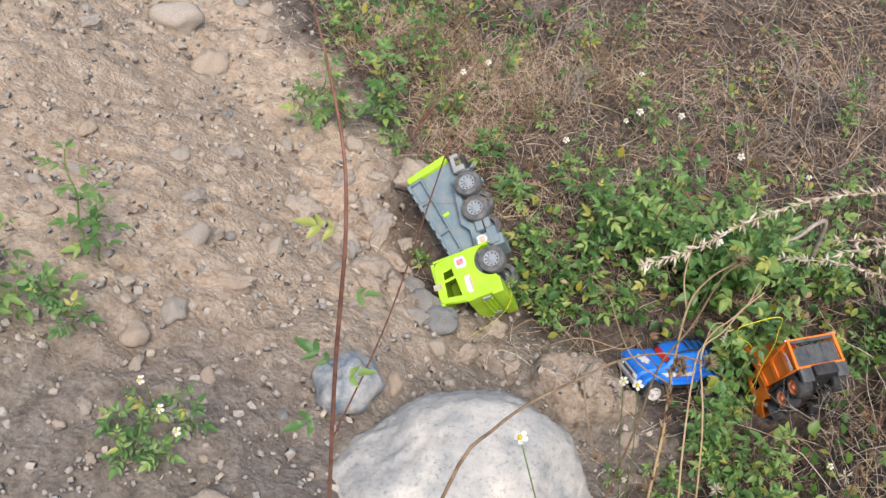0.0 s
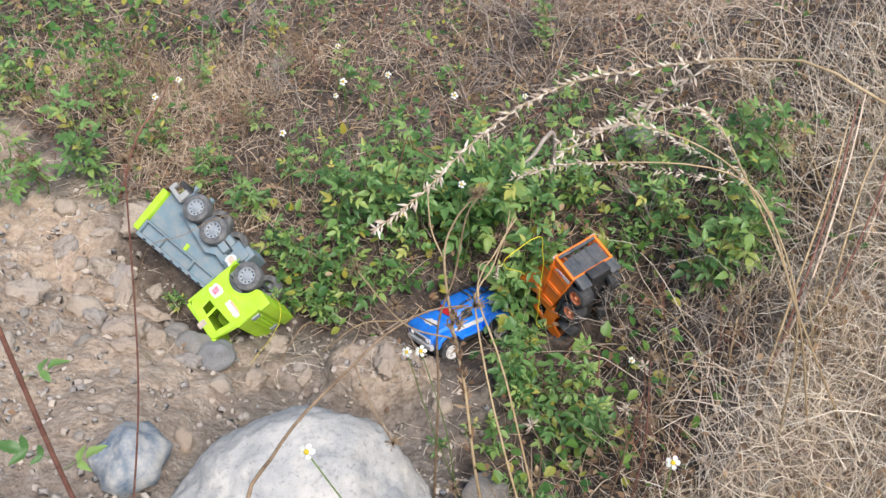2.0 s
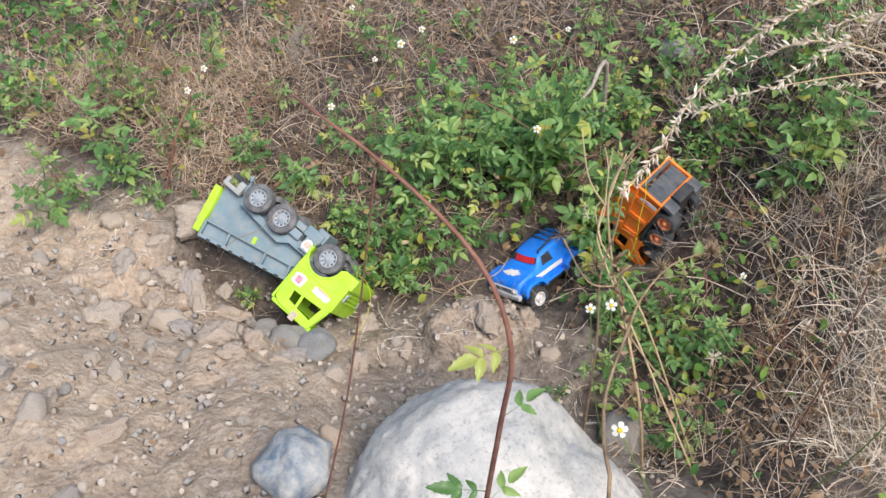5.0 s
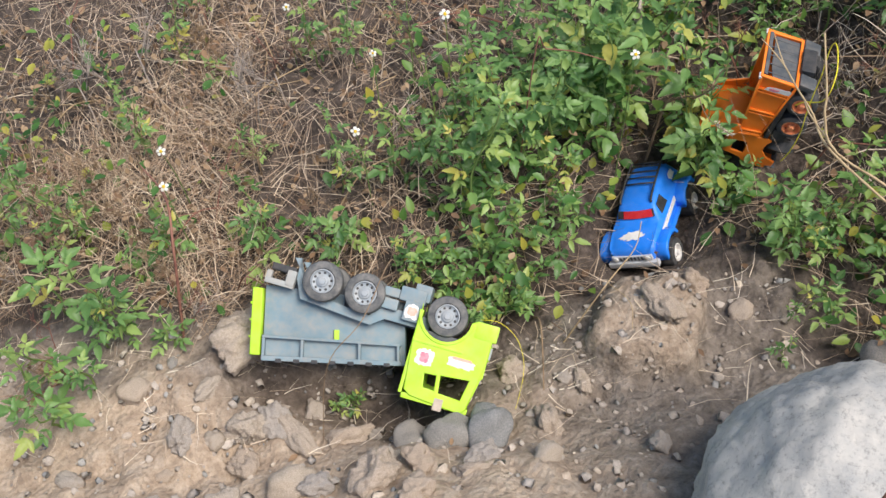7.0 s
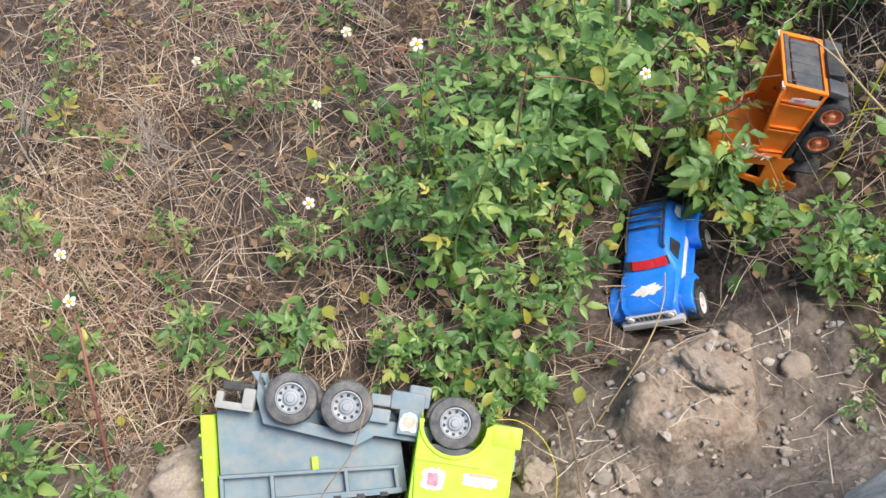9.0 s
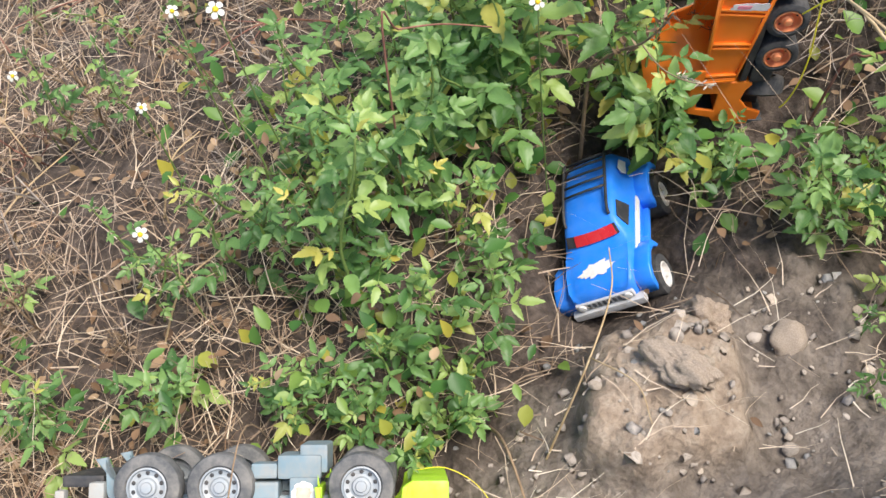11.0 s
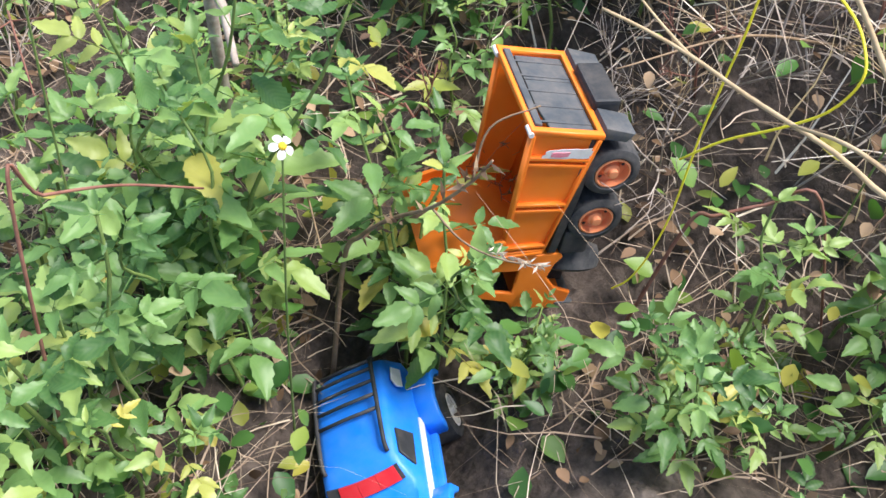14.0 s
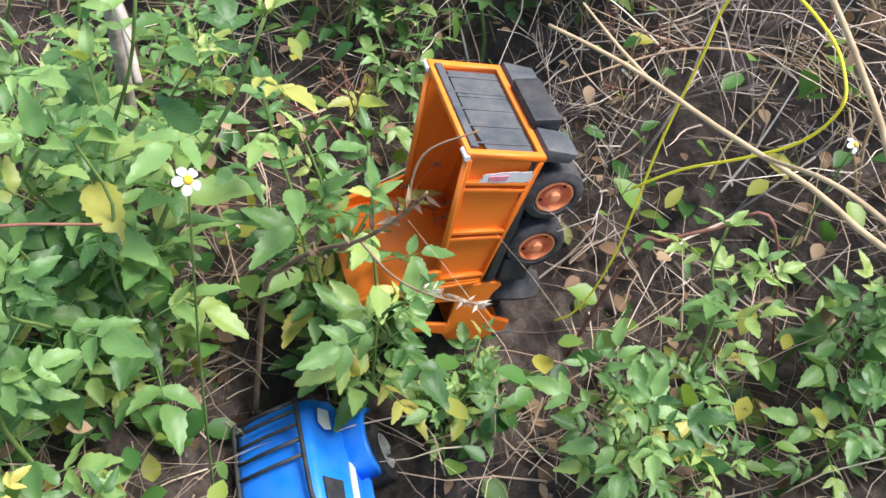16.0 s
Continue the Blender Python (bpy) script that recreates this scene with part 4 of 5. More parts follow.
def crumbs(name, n, mat, label, rmin, rmax, power, seed, area, lo=0.0):
    rs = np.random.RandomState(seed)
    x, y = rs.uniform(area[0], area[1], n), rs.uniform(area[2], area[3], n)
    keep = bare_depth(x, y) + 0.12 * vnoise(x * 9, y * 9, 4) > lo
    x, y = x[keep], y[keep]
    n = len(x)
    r = rmin + (rmax - rmin) * rs.rand(n) ** power
    v = cube_v[None] * (1 + rs.uniform(-0.28, 0.28, (n, len(cube_v), 3))) * (r[:, None] * np.stack([rs.uniform(0.7, 1.4, n), rs.uniform(0.7, 1.2, n), rs.uniform(0.5, 1, n)], 1))[:, None]
    a = rs.uniform(0, 6.28, n)
    c, s = np.cos(a)[:, None], np.sin(a)[:, None]
    v = np.stack([v[..., 0] * c - v[..., 1] * s + x[:, None], v[..., 0] * s + v[..., 1] * c + y[:, None], v[..., 2] + (gh(x, y) + r * 0.2)[:, None]], -1)
    f = (cube_f[None] + (np.arange(n) * len(cube_v))[:, None, None]).reshape(-1, 3)
    stuff(name, v.reshape(-1, 3), f, mat, label, "gravel", True)


crumbs("gravel", 7000, CLOD, "loose tan crumbs of dry earth", 0.002, 0.01, 3.0, 21, (-1.4, 0.75, -1.25, 1.0))
crumbs("gravel", 2200, PALE_STONE, "loose pale gravel on the bank", 0.002, 0.009, 2.2, 22, (-1.4, 0.75, -1.25, 1.0))
crumbs("gravel", 900, STONE, "loose grey gravel in the gully", 0.002, 0.008, 2.2, 23, (-1.0, 0.9, -1.25, 0.3), -0.05)


# ---- dry grass and litter ----
def blades(name, x, y, z, yaw, lean, length, width, bend, mat, label, category, segs=3, seed=0):
    """Thin tapering blades; lean is the angle from upright, bend how far it grows along the blade."""
    n = len(x)
    rs = np.random.RandomState(seed)
    p = np.stack([x, y, z], 1)
    pts = [p]
    ang, yw = lean.copy(), yaw.copy()
    for k in range(segs):
        st = (length / segs)[:, None]
        p = p + st * np.stack([np.cos(yw) * np.sin(ang), np.sin(yw) * np.sin(ang), np.cos(ang)], 1)
        pts.append(p)
        ang = ang + bend / segs
        yw = yw + rs.uniform(-0.35, 0.35, n)
    side = np.stack([-np.sin(yaw), np.cos(yaw), 0 * yaw], 1)
    tw = rs.uniform(-1, 1, n)[:, None]
    side = side * np.cos(tw) + np.array([0, 0, 1.0]) * np.sin(tw)
    vs = []
    for k, q in enumerate(pts):
        w = (width * (1 - 0.8 * k / segs))[:, None]
        vs += [q - side * w / 2, q + side * w / 2]
    v = np.stack(vs, 1)
    f = np.array([(2 * k, 2 * k + 1, 2 * k + 3, 2 * k + 2) for k in range(segs)])
    f = (f[None] + (np.arange(n) * 2 * (segs + 1))[:, None, None]).reshape(-1, 4)
    return stuff(name, v.reshape(-1, 3), f, mat, label, category)


def scatter(n, area, seed, weight):
    rs = np.random.RandomState(seed)
    x, y = rs.uniform(area[0], area[1], n), rs.uniform(area[2], area[3], n)
    keep = rs.rand(n) < weight(x, y)
    return x[keep], y[keep], rs


def blobs(x, y, spots):
    d = 0 * x
    for cx, cy, r, w in spots:
        d = np.maximum(d, w * np.exp(-((x - cx) ** 2 + (y - cy) ** 2) / r ** 2))
    return d


VIEW = (-1.0, 2.2, -1.2, 1.6)


def veg(x, y):
    return step(0.03, -0.08, bare_depth(x, y) + 0.1 * vnoise(x * 8, y * 8, 31))


def clear_of_toys(x, y):
    d = seg_dist(x, y, (0.02, 0.14), (0.2, -0.15)) / 0.1
    d = np.minimum(d, seg_dist(x, y, (0.57, -0.2), (0.76, -0.14)) / 0.085)
    d = np.minimum(d, np.hypot(x - 0.89, y + 0.25) / 0.09)
    return step(0.85, 1.1, d)


DRY_SIDE = [(1.42, -0.52, 0.28, 1.0), (1.62, -0.1, 0.28, 0.9), (1.08, -0.95, 0.2, 0.9), (1.45, 0.3, 0.22, 0.5)]

# matted thatch lying on the ground
x, y, rs = scatter(52000, VIEW, 41, lambda x, y: veg(x, y) * (0.75 + 0.5 * vnoise(x * 5, y * 5, 6)) * clear_of_toys(x, y) * (1 - 0.7 * pale_bank(x, y)))
n = len(x)
blades("dry_thatch", x, y, gh(x, y) + rs.uniform(0.0, 0.03, n), rs.uniform(0, 6.28, n), rs.uniform(1.0, 1.65, n), rs.uniform(0.03, 0.13, n), rs.uniform(0.0008, 0.0024, n),
       rs.uniform(-0.3, 0.7, n), THATCH, "matted brown dry grass and twigs on the ground", "dry grass", 3, 1)
# the same litter farther out, coarser
x, y, rs = scatter(34000, (-3.2, 4.4, -3.2, 4.0), 49, lambda x, y: veg(x, y) * ~((x > VIEW[0]) & (x < VIEW[1]) & (y > VIEW[2]) & (y < VIEW[3])))
n = len(x)
blades("dry_thatch", x, y, gh(x, y), rs.uniform(0, 6.28, n), rs.uniform(0.5, 1.5, n), rs.uniform(0.08, 0.25, n), rs.uniform(0.002, 0.005, n),
       rs.uniform(-0.3, 0.9, n), THATCH, "dry brown grass on the slopes around", "dry grass", 3, 9)
# standing dry stalks
x, y, rs = scatter(16000, VIEW, 42, lambda x, y: veg(x, y) * (0.25 + 0.75 * blobs(x, y, DRY_SIDE)) * (0.5 + vnoise(x * 4, y * 4, 16)) * clear_of_toys(x, y) * (1 - 0.5 * pale_bank(x, y)))
n = len(x)
blades("dry_grass", x, y, gh(x, y), rs.uniform(0, 6.28, n), rs.uniform(0.1, 0.8, n), rs.uniform(0.06, 0.26, n), rs.uniform(0.0008, 0.0022, n),
       rs.uniform(0.2, 1.6, n), THATCH, "thin brown dry grass stalks", "dry grass", 4, 2)
# pale straw on the far right bank
x, y, rs = scatter(46000, (0.85, 2.1, -1.2, 0.7), 43, lambda x, y: veg(x, y) * blobs(x, y, DRY_SIDE) * step(-0.45, 0.1, vnoise(x * 6, y * 6, 51)))
n = len(x)
blades("straw", x, y, gh(x, y), rs.normal(2.6, 1.7, n), rs.uniform(0.2, 1.5, n), rs.uniform(0.04, 0.2, n) * rs.uniform(0.6, 1.3, n), rs.uniform(0.0008, 0.003, n),
       rs.uniform(-0.4, 1.8, n), STRAW, "pale dry straw leaning over the bank", "dry grass", 5, 3)
# short broken straw matted on the pale bank
x, y, rs = scatter(70000, (0.85, 2.3, -1.25, 0.6), 53, lambda x, y: pale_bank(x + 0.1 * vnoise(x * 9, y * 9, 52), y) * (0.75 + 0.5 * vnoise(x * 8, y * 8, 54)))
n = len(x)
blades("straw_mat", x, y, gh(x, y) + rs.uniform(0, 1, n) ** 2 * 0.06, rs.uniform(0, 6.28, n), rs.uniform(0.5, 1.7, n), rs.uniform(0.02, 0.1, n), rs.uniform(0.0009, 0.0024, n),
       rs.uniform(-0.6, 1.2, n), STRAW, "short broken pale straw matted on the bank", "dry grass", 3, 13)
# pale broken stems among the litter of the other slope
x, y, rs = scatter(22000, (-0.9, 0.7, 0.1, 0.8), 55, lambda x, y: veg(x, y) * step(-0.2, 0.25, vnoise(x * 5, y * 5, 56)) * step(0.75, 0.2, x) * clear_of_toys(x, y))
n = len(x)
blades("straw_litter", x, y, gh(x, y) + rs.uniform(0, 1, n) ** 2 * 0.08, rs.uniform(0, 6.28, n), rs.uniform(0.4, 1.6, n), rs.uniform(0.02, 0.11, n), rs.uniform(0.0008, 0.002, n),
       rs.uniform(-0.4, 1.0, n), TAN_STRAW, "pale broken dry stems over brown litter", "dry grass", 3, 14)
# roots and straw on the bare bank
x, y, rs = scatter(5200, (-1.2, 0.7, -1.2, 0.9), 44, lambda x, y: step(-0.02, 0.05, bare_depth(x, y)) * step(0.35, 0.05, bare_depth(x, y)) * 0.8)
n = len(x)
blades("straw_scraps", x, y, gh(x, y) + 0.008, rs.normal(-0.9, 0.9, n), rs.uniform(1.3, 1.7, n), rs.uniform(0.02, 0.1, n), rs.uniform(0.0008, 0.002, n),
       rs.uniform(-0.2, 0.3, n), STRAW, "scraps of pale straw and roots on bare soil", "dry grass", 3, 4)


def leaf_scatter(name, x, y, z, rs, size, mat, label, category, droop=0.5):
    """Small folded leaves: two halves of three quads each."""
    n = len(x)
    prof = np.array([0.06, 0.42, 0.5, 0.3, 0.02])
    u = np.array([0, 0.22, 0.5, 0.78, 1.0])
    yaw, pit = rs.uniform(0, 6.28, n), rs.normal(0.15, droop, n)
    L = size * rs.uniform(0.6, 1.3, n)
    wd = L * rs.uniform(0.45, 0.75, n)
    fw = np.stack([np.cos(yaw) * np.cos(pit), np.sin(yaw) * np.cos(pit), np.sin(pit)], 1)
    sd = np.stack([-np.sin(yaw), np.cos(yaw), 0 * yaw], 1)
    up = np.cross(fw, sd)
    base = np.stack([x, y, z], 1)
    vs = []
    curl = rs.uniform(-0.25, 0.1, n)[:, None]
    for uk, w in zip(u, prof):
        c = base + fw * (L * uk)[:, None] + up * (L[:, None] * curl * uk * uk)
        e = up * (wd * w * 0.35)[:, None]
        vs += [c - sd * (wd * w)[:, None] + e, c, c + sd * (wd * w)[:, None] + e]
    v = np.stack(vs, 1)
    f = []
    for k in range(4):
        a = 3 * k
        f += [(a, a + 1, a + 4, a + 3), (a + 1, a + 2, a + 5, a + 4)]
    f = (np.array(f)[None] + (np.arange(n) * 15)[:, None, None]).reshape(-1, 4)
    return stuff(name, v.reshape(-1, 3), f, mat, label, category, True)


x, y, rs = scatter(4500, VIEW, 45, lambda x, y: veg(x, y) * 0.7 * clear_of_toys(x, y) + 0.03)
leaf_scatter("leaf_litter", x, y, gh(x, y) + rs.uniform(0.004, 0.02, len(x)), rs, 0.018, DEAD_LEAF, "curled brown fallen leaves", "leaf litter", 0.4)
x, y, rs = scatter(15000, VIEW, 47, lambda x, y: veg(x, y) * 0.8 * clear_of_toys(x, y) * step(-0.3, 0.2, vnoise(x * 9, y * 9, 61)))
leaf_scatter("withered_leaves", x, y, gh(x, y) + 0.015 + rs.uniform(0, 1, len(x)) ** 2 * 0.13, rs, 0.015, DEAD_LEAF, "withered brown leaves and bracts on dry weeds", "dry weeds", 0.9)
x, y, rs = scatter(4000, VIEW, 48, lambda x, y: veg(x, y) * 0.75 * clear_of_toys(x, y) * step(0.0, 0.25, vnoise(x * 7, y * 7, 62)))
leaf_scatter("seedlings", x, y, gh(x, y) + 0.01 + rs.uniform(0, 1, len(x)) ** 1.5 * 0.1, rs, 0.02, UNDER_LEAF, "scattered small green and yellow seedlings", "undergrowth", 0.7)
GREEN_SPOTS = [(0.5, 0.08, 0.13, 1.0), (0.68, 0.06, 0.15, 1.0), (0.8, -0.06, 0.12, 0.9), (0.76, -0.34, 0.09, 0.8), (0.8, -0.52, 0.13, 0.9), (0.95, -0.42, 0.12, 0.7),
               (0.3, -0.04, 0.07, 0.9), (0.28, 0.06, 0.07, 0.7), (0.55, 0.26, 0.14, 0.5), (0.8, -0.25, 0.08, 0.9), (0.88, 0.12, 0.14, 0.6), (1.1, 0.05, 0.22, 0.7), (0.36, -0.06, 0.07, 0.8), (0.2, 0.22, 0.07, 0.5), (-0.1, 0.5, 0.2, 0.2), (-0.3, 0.95, 0.4, 0.6), (0.65, -0.6, 0.12, 0.4)]
x, y, rs = scatter(26000, VIEW, 46, lambda x, y: blobs(x, y, GREEN_SPOTS) * clear_of_toys(x, y) * veg(x, y))
leaf_scatter("undergrowth", x, y, gh(x, y) + rs.uniform(0.0, 1.0, len(x)) ** 1.6 * 0.13, rs, 0.026, UNDER_LEAF, "low green undergrowth leaves", "undergrowth", 0.6)


# ---- weeds with opposite compound leaves ----
def leaflet(bm, base, yaw, pitch, length, slim, rnd, rows=10):
    """One toothed, folded leaflet with a drooping tip, added to a mesh."""
    m = Matrix.Translation(base) @ Matrix.Rotation(yaw, 4, "Z") @ Matrix.Rotation(pitch, 4, "X") @ Matrix.Rotation(rnd.uniform(-0.35, 0.35), 4, "Y")
    fold, droop, wave = rnd.uniform(0.15, 0.5), rnd.uniform(0.08, 0.32), rnd.uniform(0, 6.28)
    prev = None
    for i in range(rows + 1):
        u = i / rows
        w = slim * math.sin(math.pi * min(1, 0.04 + 0.96 * u ** 0.7)) ** 0.85
        tooth = i % 2
        w = 0.003 if i == rows else w * (1.05 if tooth else 0.9)
        z = -droop * u * u + 0.02 * math.sin(wave + 7 * u)
        e = w * fold + 0.025 * math.sin(wave + 11 * u)
        fwd = 0.035 if tooth else -0.005
        row = [bm.verts.new(m @ (Vector(p) * length)) for p in ((-w, u + fwd, z + e), (-w * 0.5, u + fwd * 0.3, z + e * 0.62), (0, u, z), (w * 0.5, u + fwd * 0.3, z + e * 0.62), (w, u + fwd, z + e))]
        if prev:
            for k in range(4):
                bm.faces.new((prev[k], prev[k + 1], row[k + 1], row[k])).smooth = True
        prev = row


def compound_leaf_mesh(seed, leaflets, slim):
    """A leaf one decimetre long along +y: a thin stalk with one, three or five leaflets."""
    rnd = random.Random(seed)
    bm = bmesh.new()
    if leaflets == 1:
        tube([(0, 0, 0), (0, 0.09, 0.006), (0, 0.18, 0.006)], 0.008, 0.006, 4, bm)
        leaflet(bm, (0, 0.17, 0.006), 0, 0.05, 0.82, slim, rnd, 14)
    else:
        tube([(0, 0, 0), (0, 0.25, 0.03), (0, 0.52, 0.03)], 0.009, 0.005, 4, bm)
        leaflet(bm, (0, 0.55, 0.03), rnd.uniform(-0.12, 0.12), rnd.uniform(-0.25, 0.05), rnd.uniform(0.42, 0.5), slim * 1.08, rnd)
        for at_y, size in ((0.4, 0.34),) if leaflets == 3 else ((0.46, 0.32), (0.22, 0.27)):
            for sg in (1, -1):
                leaflet(bm, (0, at_y + rnd.uniform(-0.02, 0.02), 0.028), sg * rnd.uniform(0.85, 1.15), rnd.uniform(-0.3, 0.1), size * rnd.uniform(0.88, 1.1), slim, rnd)
    bmesh.ops.scale(bm, vec=(0.1, 0.1, 0.1), verts=bm.verts[:])
    me = bpy.data.meshes.new("leaf")
    bm.normal_update()
    bm.to_mesh(me)
    bm.free()
    me.materials.append(LEAF)
    return me


LEAVES = [compound_leaf_mesh(k, n, w) for k, (n, w) in enumerate(((3, 0.23), (5, 0.22), (3, 0.25), (5, 0.24), (3, 0.2), (1, 0.2), (1, 0.25)))]


def weed(seed, height, nodes_n, size, place, label):
    """A weed: a thin stem with a pair of compound leaves at each node, and a tuft at the top."""
    rnd = random.Random(seed)
    root = empty("weed", place, label, "plant", "green weeds")
    lean = rnd.uniform(0, 6.28)
    bendy = rnd.uniform(0.08, 0.3) * height
    path = [Vector((math.cos(lean) * bendy * t * t + 0.007 * rnd.uniform(-1, 1) * (t > 0), math.sin(lean) * bendy * t * t + 0.007 * rnd.uniform(-1, 1) * (t > 0), height * t)) for t in [k / 6 for k in range(7)]]
    sp = spline(path, 18)
    part("stem", tube(sp, 0.0024, 0.0012, 6), GREEN_STEM, root)
    tw = rnd.uniform(0, 6.28)
    for k in range(nodes_n):
        t = 0.2 + 0.8 * (k + 1) / nodes_n
        p = sp[min(len(sp) - 1, int(t * (len(sp) - 1)))]
        tw += 1.571 + rnd.uniform(-0.35, 0.35)
        top = k == nodes_n - 1
        grow = 1.0 if t < 0.75 else 1.0 - 1.3 * (t - 0.75)
        for side in range(4 if top else 2):
            if not top and rnd.random() < 0.08:
                continue
            a = tw + side * (1.571 if top else 3.1416) + rnd.uniform(-0.3, 0.3)
            el = rnd.uniform(0.5, 1.0) if top else rnd.uniform(-0.15, 0.55)
            kind = rnd.choice((5, 5, 6, 4)) if top else rnd.choice((0, 1, 2, 3, 4, 0, 1, 3, 6))
            ob = new("leaf", LEAVES[kind])
            ob.parent = root
            length = size * grow * rnd.uniform(0.75, 1.2) * (0.8 if top else 1) * (0.75 if kind > 4 else 1)
            ob.matrix_basis = Matrix.Translation(p) @ Matrix.Rotation(a - math.pi / 2, 4, "Z") @ Matrix.Rotation(el, 4, "X") @ Matrix.Rotation(rnd.uniform(-0.4, 0.4), 4, "Y") @ Matrix.Scale(length / 0.1, 4)
    return root


WEED_LABEL = "leafy green weed with toothed leaflets growing from dry soil"
rp = random.Random(11)
SPEC = [(0.3, 8, 0.078), (0.24, 7, 0.072), (0.37, 9, 0.08), (0.16, 5, 0.066), (0.1, 4, 0.056), (0.28, 8, 0.058), (0.2, 6, 0.046)]
FIRST = [(0.69, -0.02), (0.52, 0.07), (0.77, 0.02), (0.745, -0.38), (0.55, -0.07), (0.58, 0.16), (0.42, 0.2)]
WEEDS = []
for k, ((h, nn, sz), (px, py)) in enumerate(zip(SPEC, FIRST)):
    WEEDS.append(weed(100 + k, h, nn, sz, pose(px, py, float(gh(px, py)) - 0.005, 0, 0, 40 * k), WEED_LABEL))


def weed_patch(cx, cy, r, n, kinds, size=1.0):
    """n weeds of the given kinds round a spot."""
    for k in range(n):
        a, d = rp.uniform(0, 6.283), r * math.sqrt((k + 0.5) / n)
        px, py = cx + d * math.cos(a + 2.4 * k), cy + d * math.sin(a + 2.4 * k)
        copy_thing(WEEDS[kinds[k % len(kinds)]], pose(px, py, float(gh(px, py)) - 0.005, rp.uniform(-11, 11), rp.uniform(-11, 11), rp.uniform(0, 360)) @ Matrix.Scale(size * rp.uniform(0.8, 1.12), 4))


# the tall clump above the blue car and the one before the orange truck
weed_patch(0.7, 0.03, 0.05, 5, (0, 2, 0, 1))
weed_patch(0.75, 0.09, 0.05, 2, (0, 2, 1))
weed_patch(0.6, 0.06, 0.06, 3, (1, 5, 6))
weed_patch(0.52, 0.05, 0.07, 4, (5, 6, 3))
weed_patch(0.43, 0.08, 0.06, 4, (5, 6, 3))
weed_patch(0.37, -0.05, 0.05, 5, (4, 3), 0.9)
weed_patch(0.5, -0.07, 0.05, 3, (3, 4), 0.85)
weed_patch(0.79, -0.15, 0.018, 4, (0, 2, 0), 0.95)
weed_patch(0.83, -0.1, 0.01, 1, (2,), 1.05)
weed_patch(0.785, -0.245, 0.025, 5, (4, 4, 3), 0.75)
# beside the green truck
weed_patch(0.27, 0.06, 0.05, 4, (3, 6, 4), 0.85)
weed_patch(0.3, -0.06, 0.05, 5, (4, 3, 6), 0.85)
weed_patch(0.37, -0.1, 0.03, 3, (4,), 0.8)
weed_patch(0.41, 0.19, 0.06, 3, (6, 3))
weed_patch(-0.01, -0.02, 0.03, 3, (4,), 0.5)
# behind, towards the litter slope
weed_patch(0.56, 0.28, 0.08, 4, (6, 1, 3), 0.85)
weed_patch(0.61, 0.18, 0.07, 4, (1, 6), 0.9)
weed_patch(0.75, 0.18, 0.06, 4, (1, 0), 0.85)
weed_patch(0.85, 0.09, 0.05, 3, (0, 1), 0.85)
weed_patch(0.92, 0.26, 0.08, 3, (6, 1), 0.85)
weed_patch(1.0, 0.12, 0.08, 4, (1, 5), 0.8)
weed_patch(1.08, -0.08, 0.07, 4, (1, 3), 0.8)
weed_patch(1.16, 0.04, 0.1, 5, (1, 0, 5), 0.8)
weed_patch(1.13, -0.16, 0.08, 3, (1, 5, 3), 0.8)
# on the other side of the hollow
weed_patch(0.735, -0.385, 0.025, 3, (3, 3, 1), 0.9)
weed_patch(0.77, -0.46, 0.05, 3, (3, 1), 0.85)
weed_patch(0.84, -0.53, 0.06, 4, (1, 3, 5), 0.75)
weed_patch(0.86, -0.43, 0.03, 1, (1,), 0.8)
weed_patch(0.7, -0.5, 0.06, 2, (4,), 0.9)
weed_patch(0.57, -0.5, 0.05, 2, (4, 6), 0.5)
weed_patch(0.68, -0.68, 0.07, 4, (4, 3), 0.7)
weed_patch(1.2, -0.3, 0.08, 7, (1, 6, 0), 1.0)
weed_patch(1.28, -0.1, 0.1, 7, (1, 6), 1.0)
weed_patch(1.35, -0.02, 0.07, 3, (6,), 0.9)
# scattered over the litter slope
weed_patch(0.19, 0.215, 0.025, 3, (3, 4), 0.8)
weed_patch(0.1, 0.3, 0.04, 3, (3, 6), 0.8)
weed_patch(0.3, 0.33, 0.06, 3, (6,), 0.8)
weed_patch(-0.1, 0.38, 0.1, 4, (4, 3), 0.8)
weed_patch(-0.13, 0.24, 0.03, 2, (4,), 0.8)
weed_patch(-0.22, 0.38, 0.09, 5, (3, 1, 4), 0.95)
weed_patch(-0.34, 0.31, 0.06, 4, (3, 6), 0.95)
weed_patch(-0.3, 0.68, 0.18, 7, (3, 1, 5), 0.8)
weed_patch(-0.08, 0.66, 0.1, 3, (6, 3), 0.8)
weed_patch(0.2, 0.55, 0.25, 4, (3, 5), 0.7)
weed_patch(0.65, 0.45, 0.2, 3, (5, 3), 0.7)
weed_patch(-0.4, 1.0, 0.25, 6, (1, 0), 0.8)
weed_patch(0.5, 0.85, 0.35, 8, (6, 5), 0.75)
weed_patch(0.95, 0.6, 0.3, 5, (5, 3), 0.7)
# on the near bank
weed_patch(-0.54, -0.54, 0.04, 2, (1, 3), 0.9)
weed_patch(-0.48, -0.73, 0.05, 3, (3, 6), 0.9)
weed_patch(-0.6, -0.72, 0.06, 3, (3, 4), 0.9)
weed_patch(-0.27, -0.88, 0.07, 6, (4, 3), 0.75)


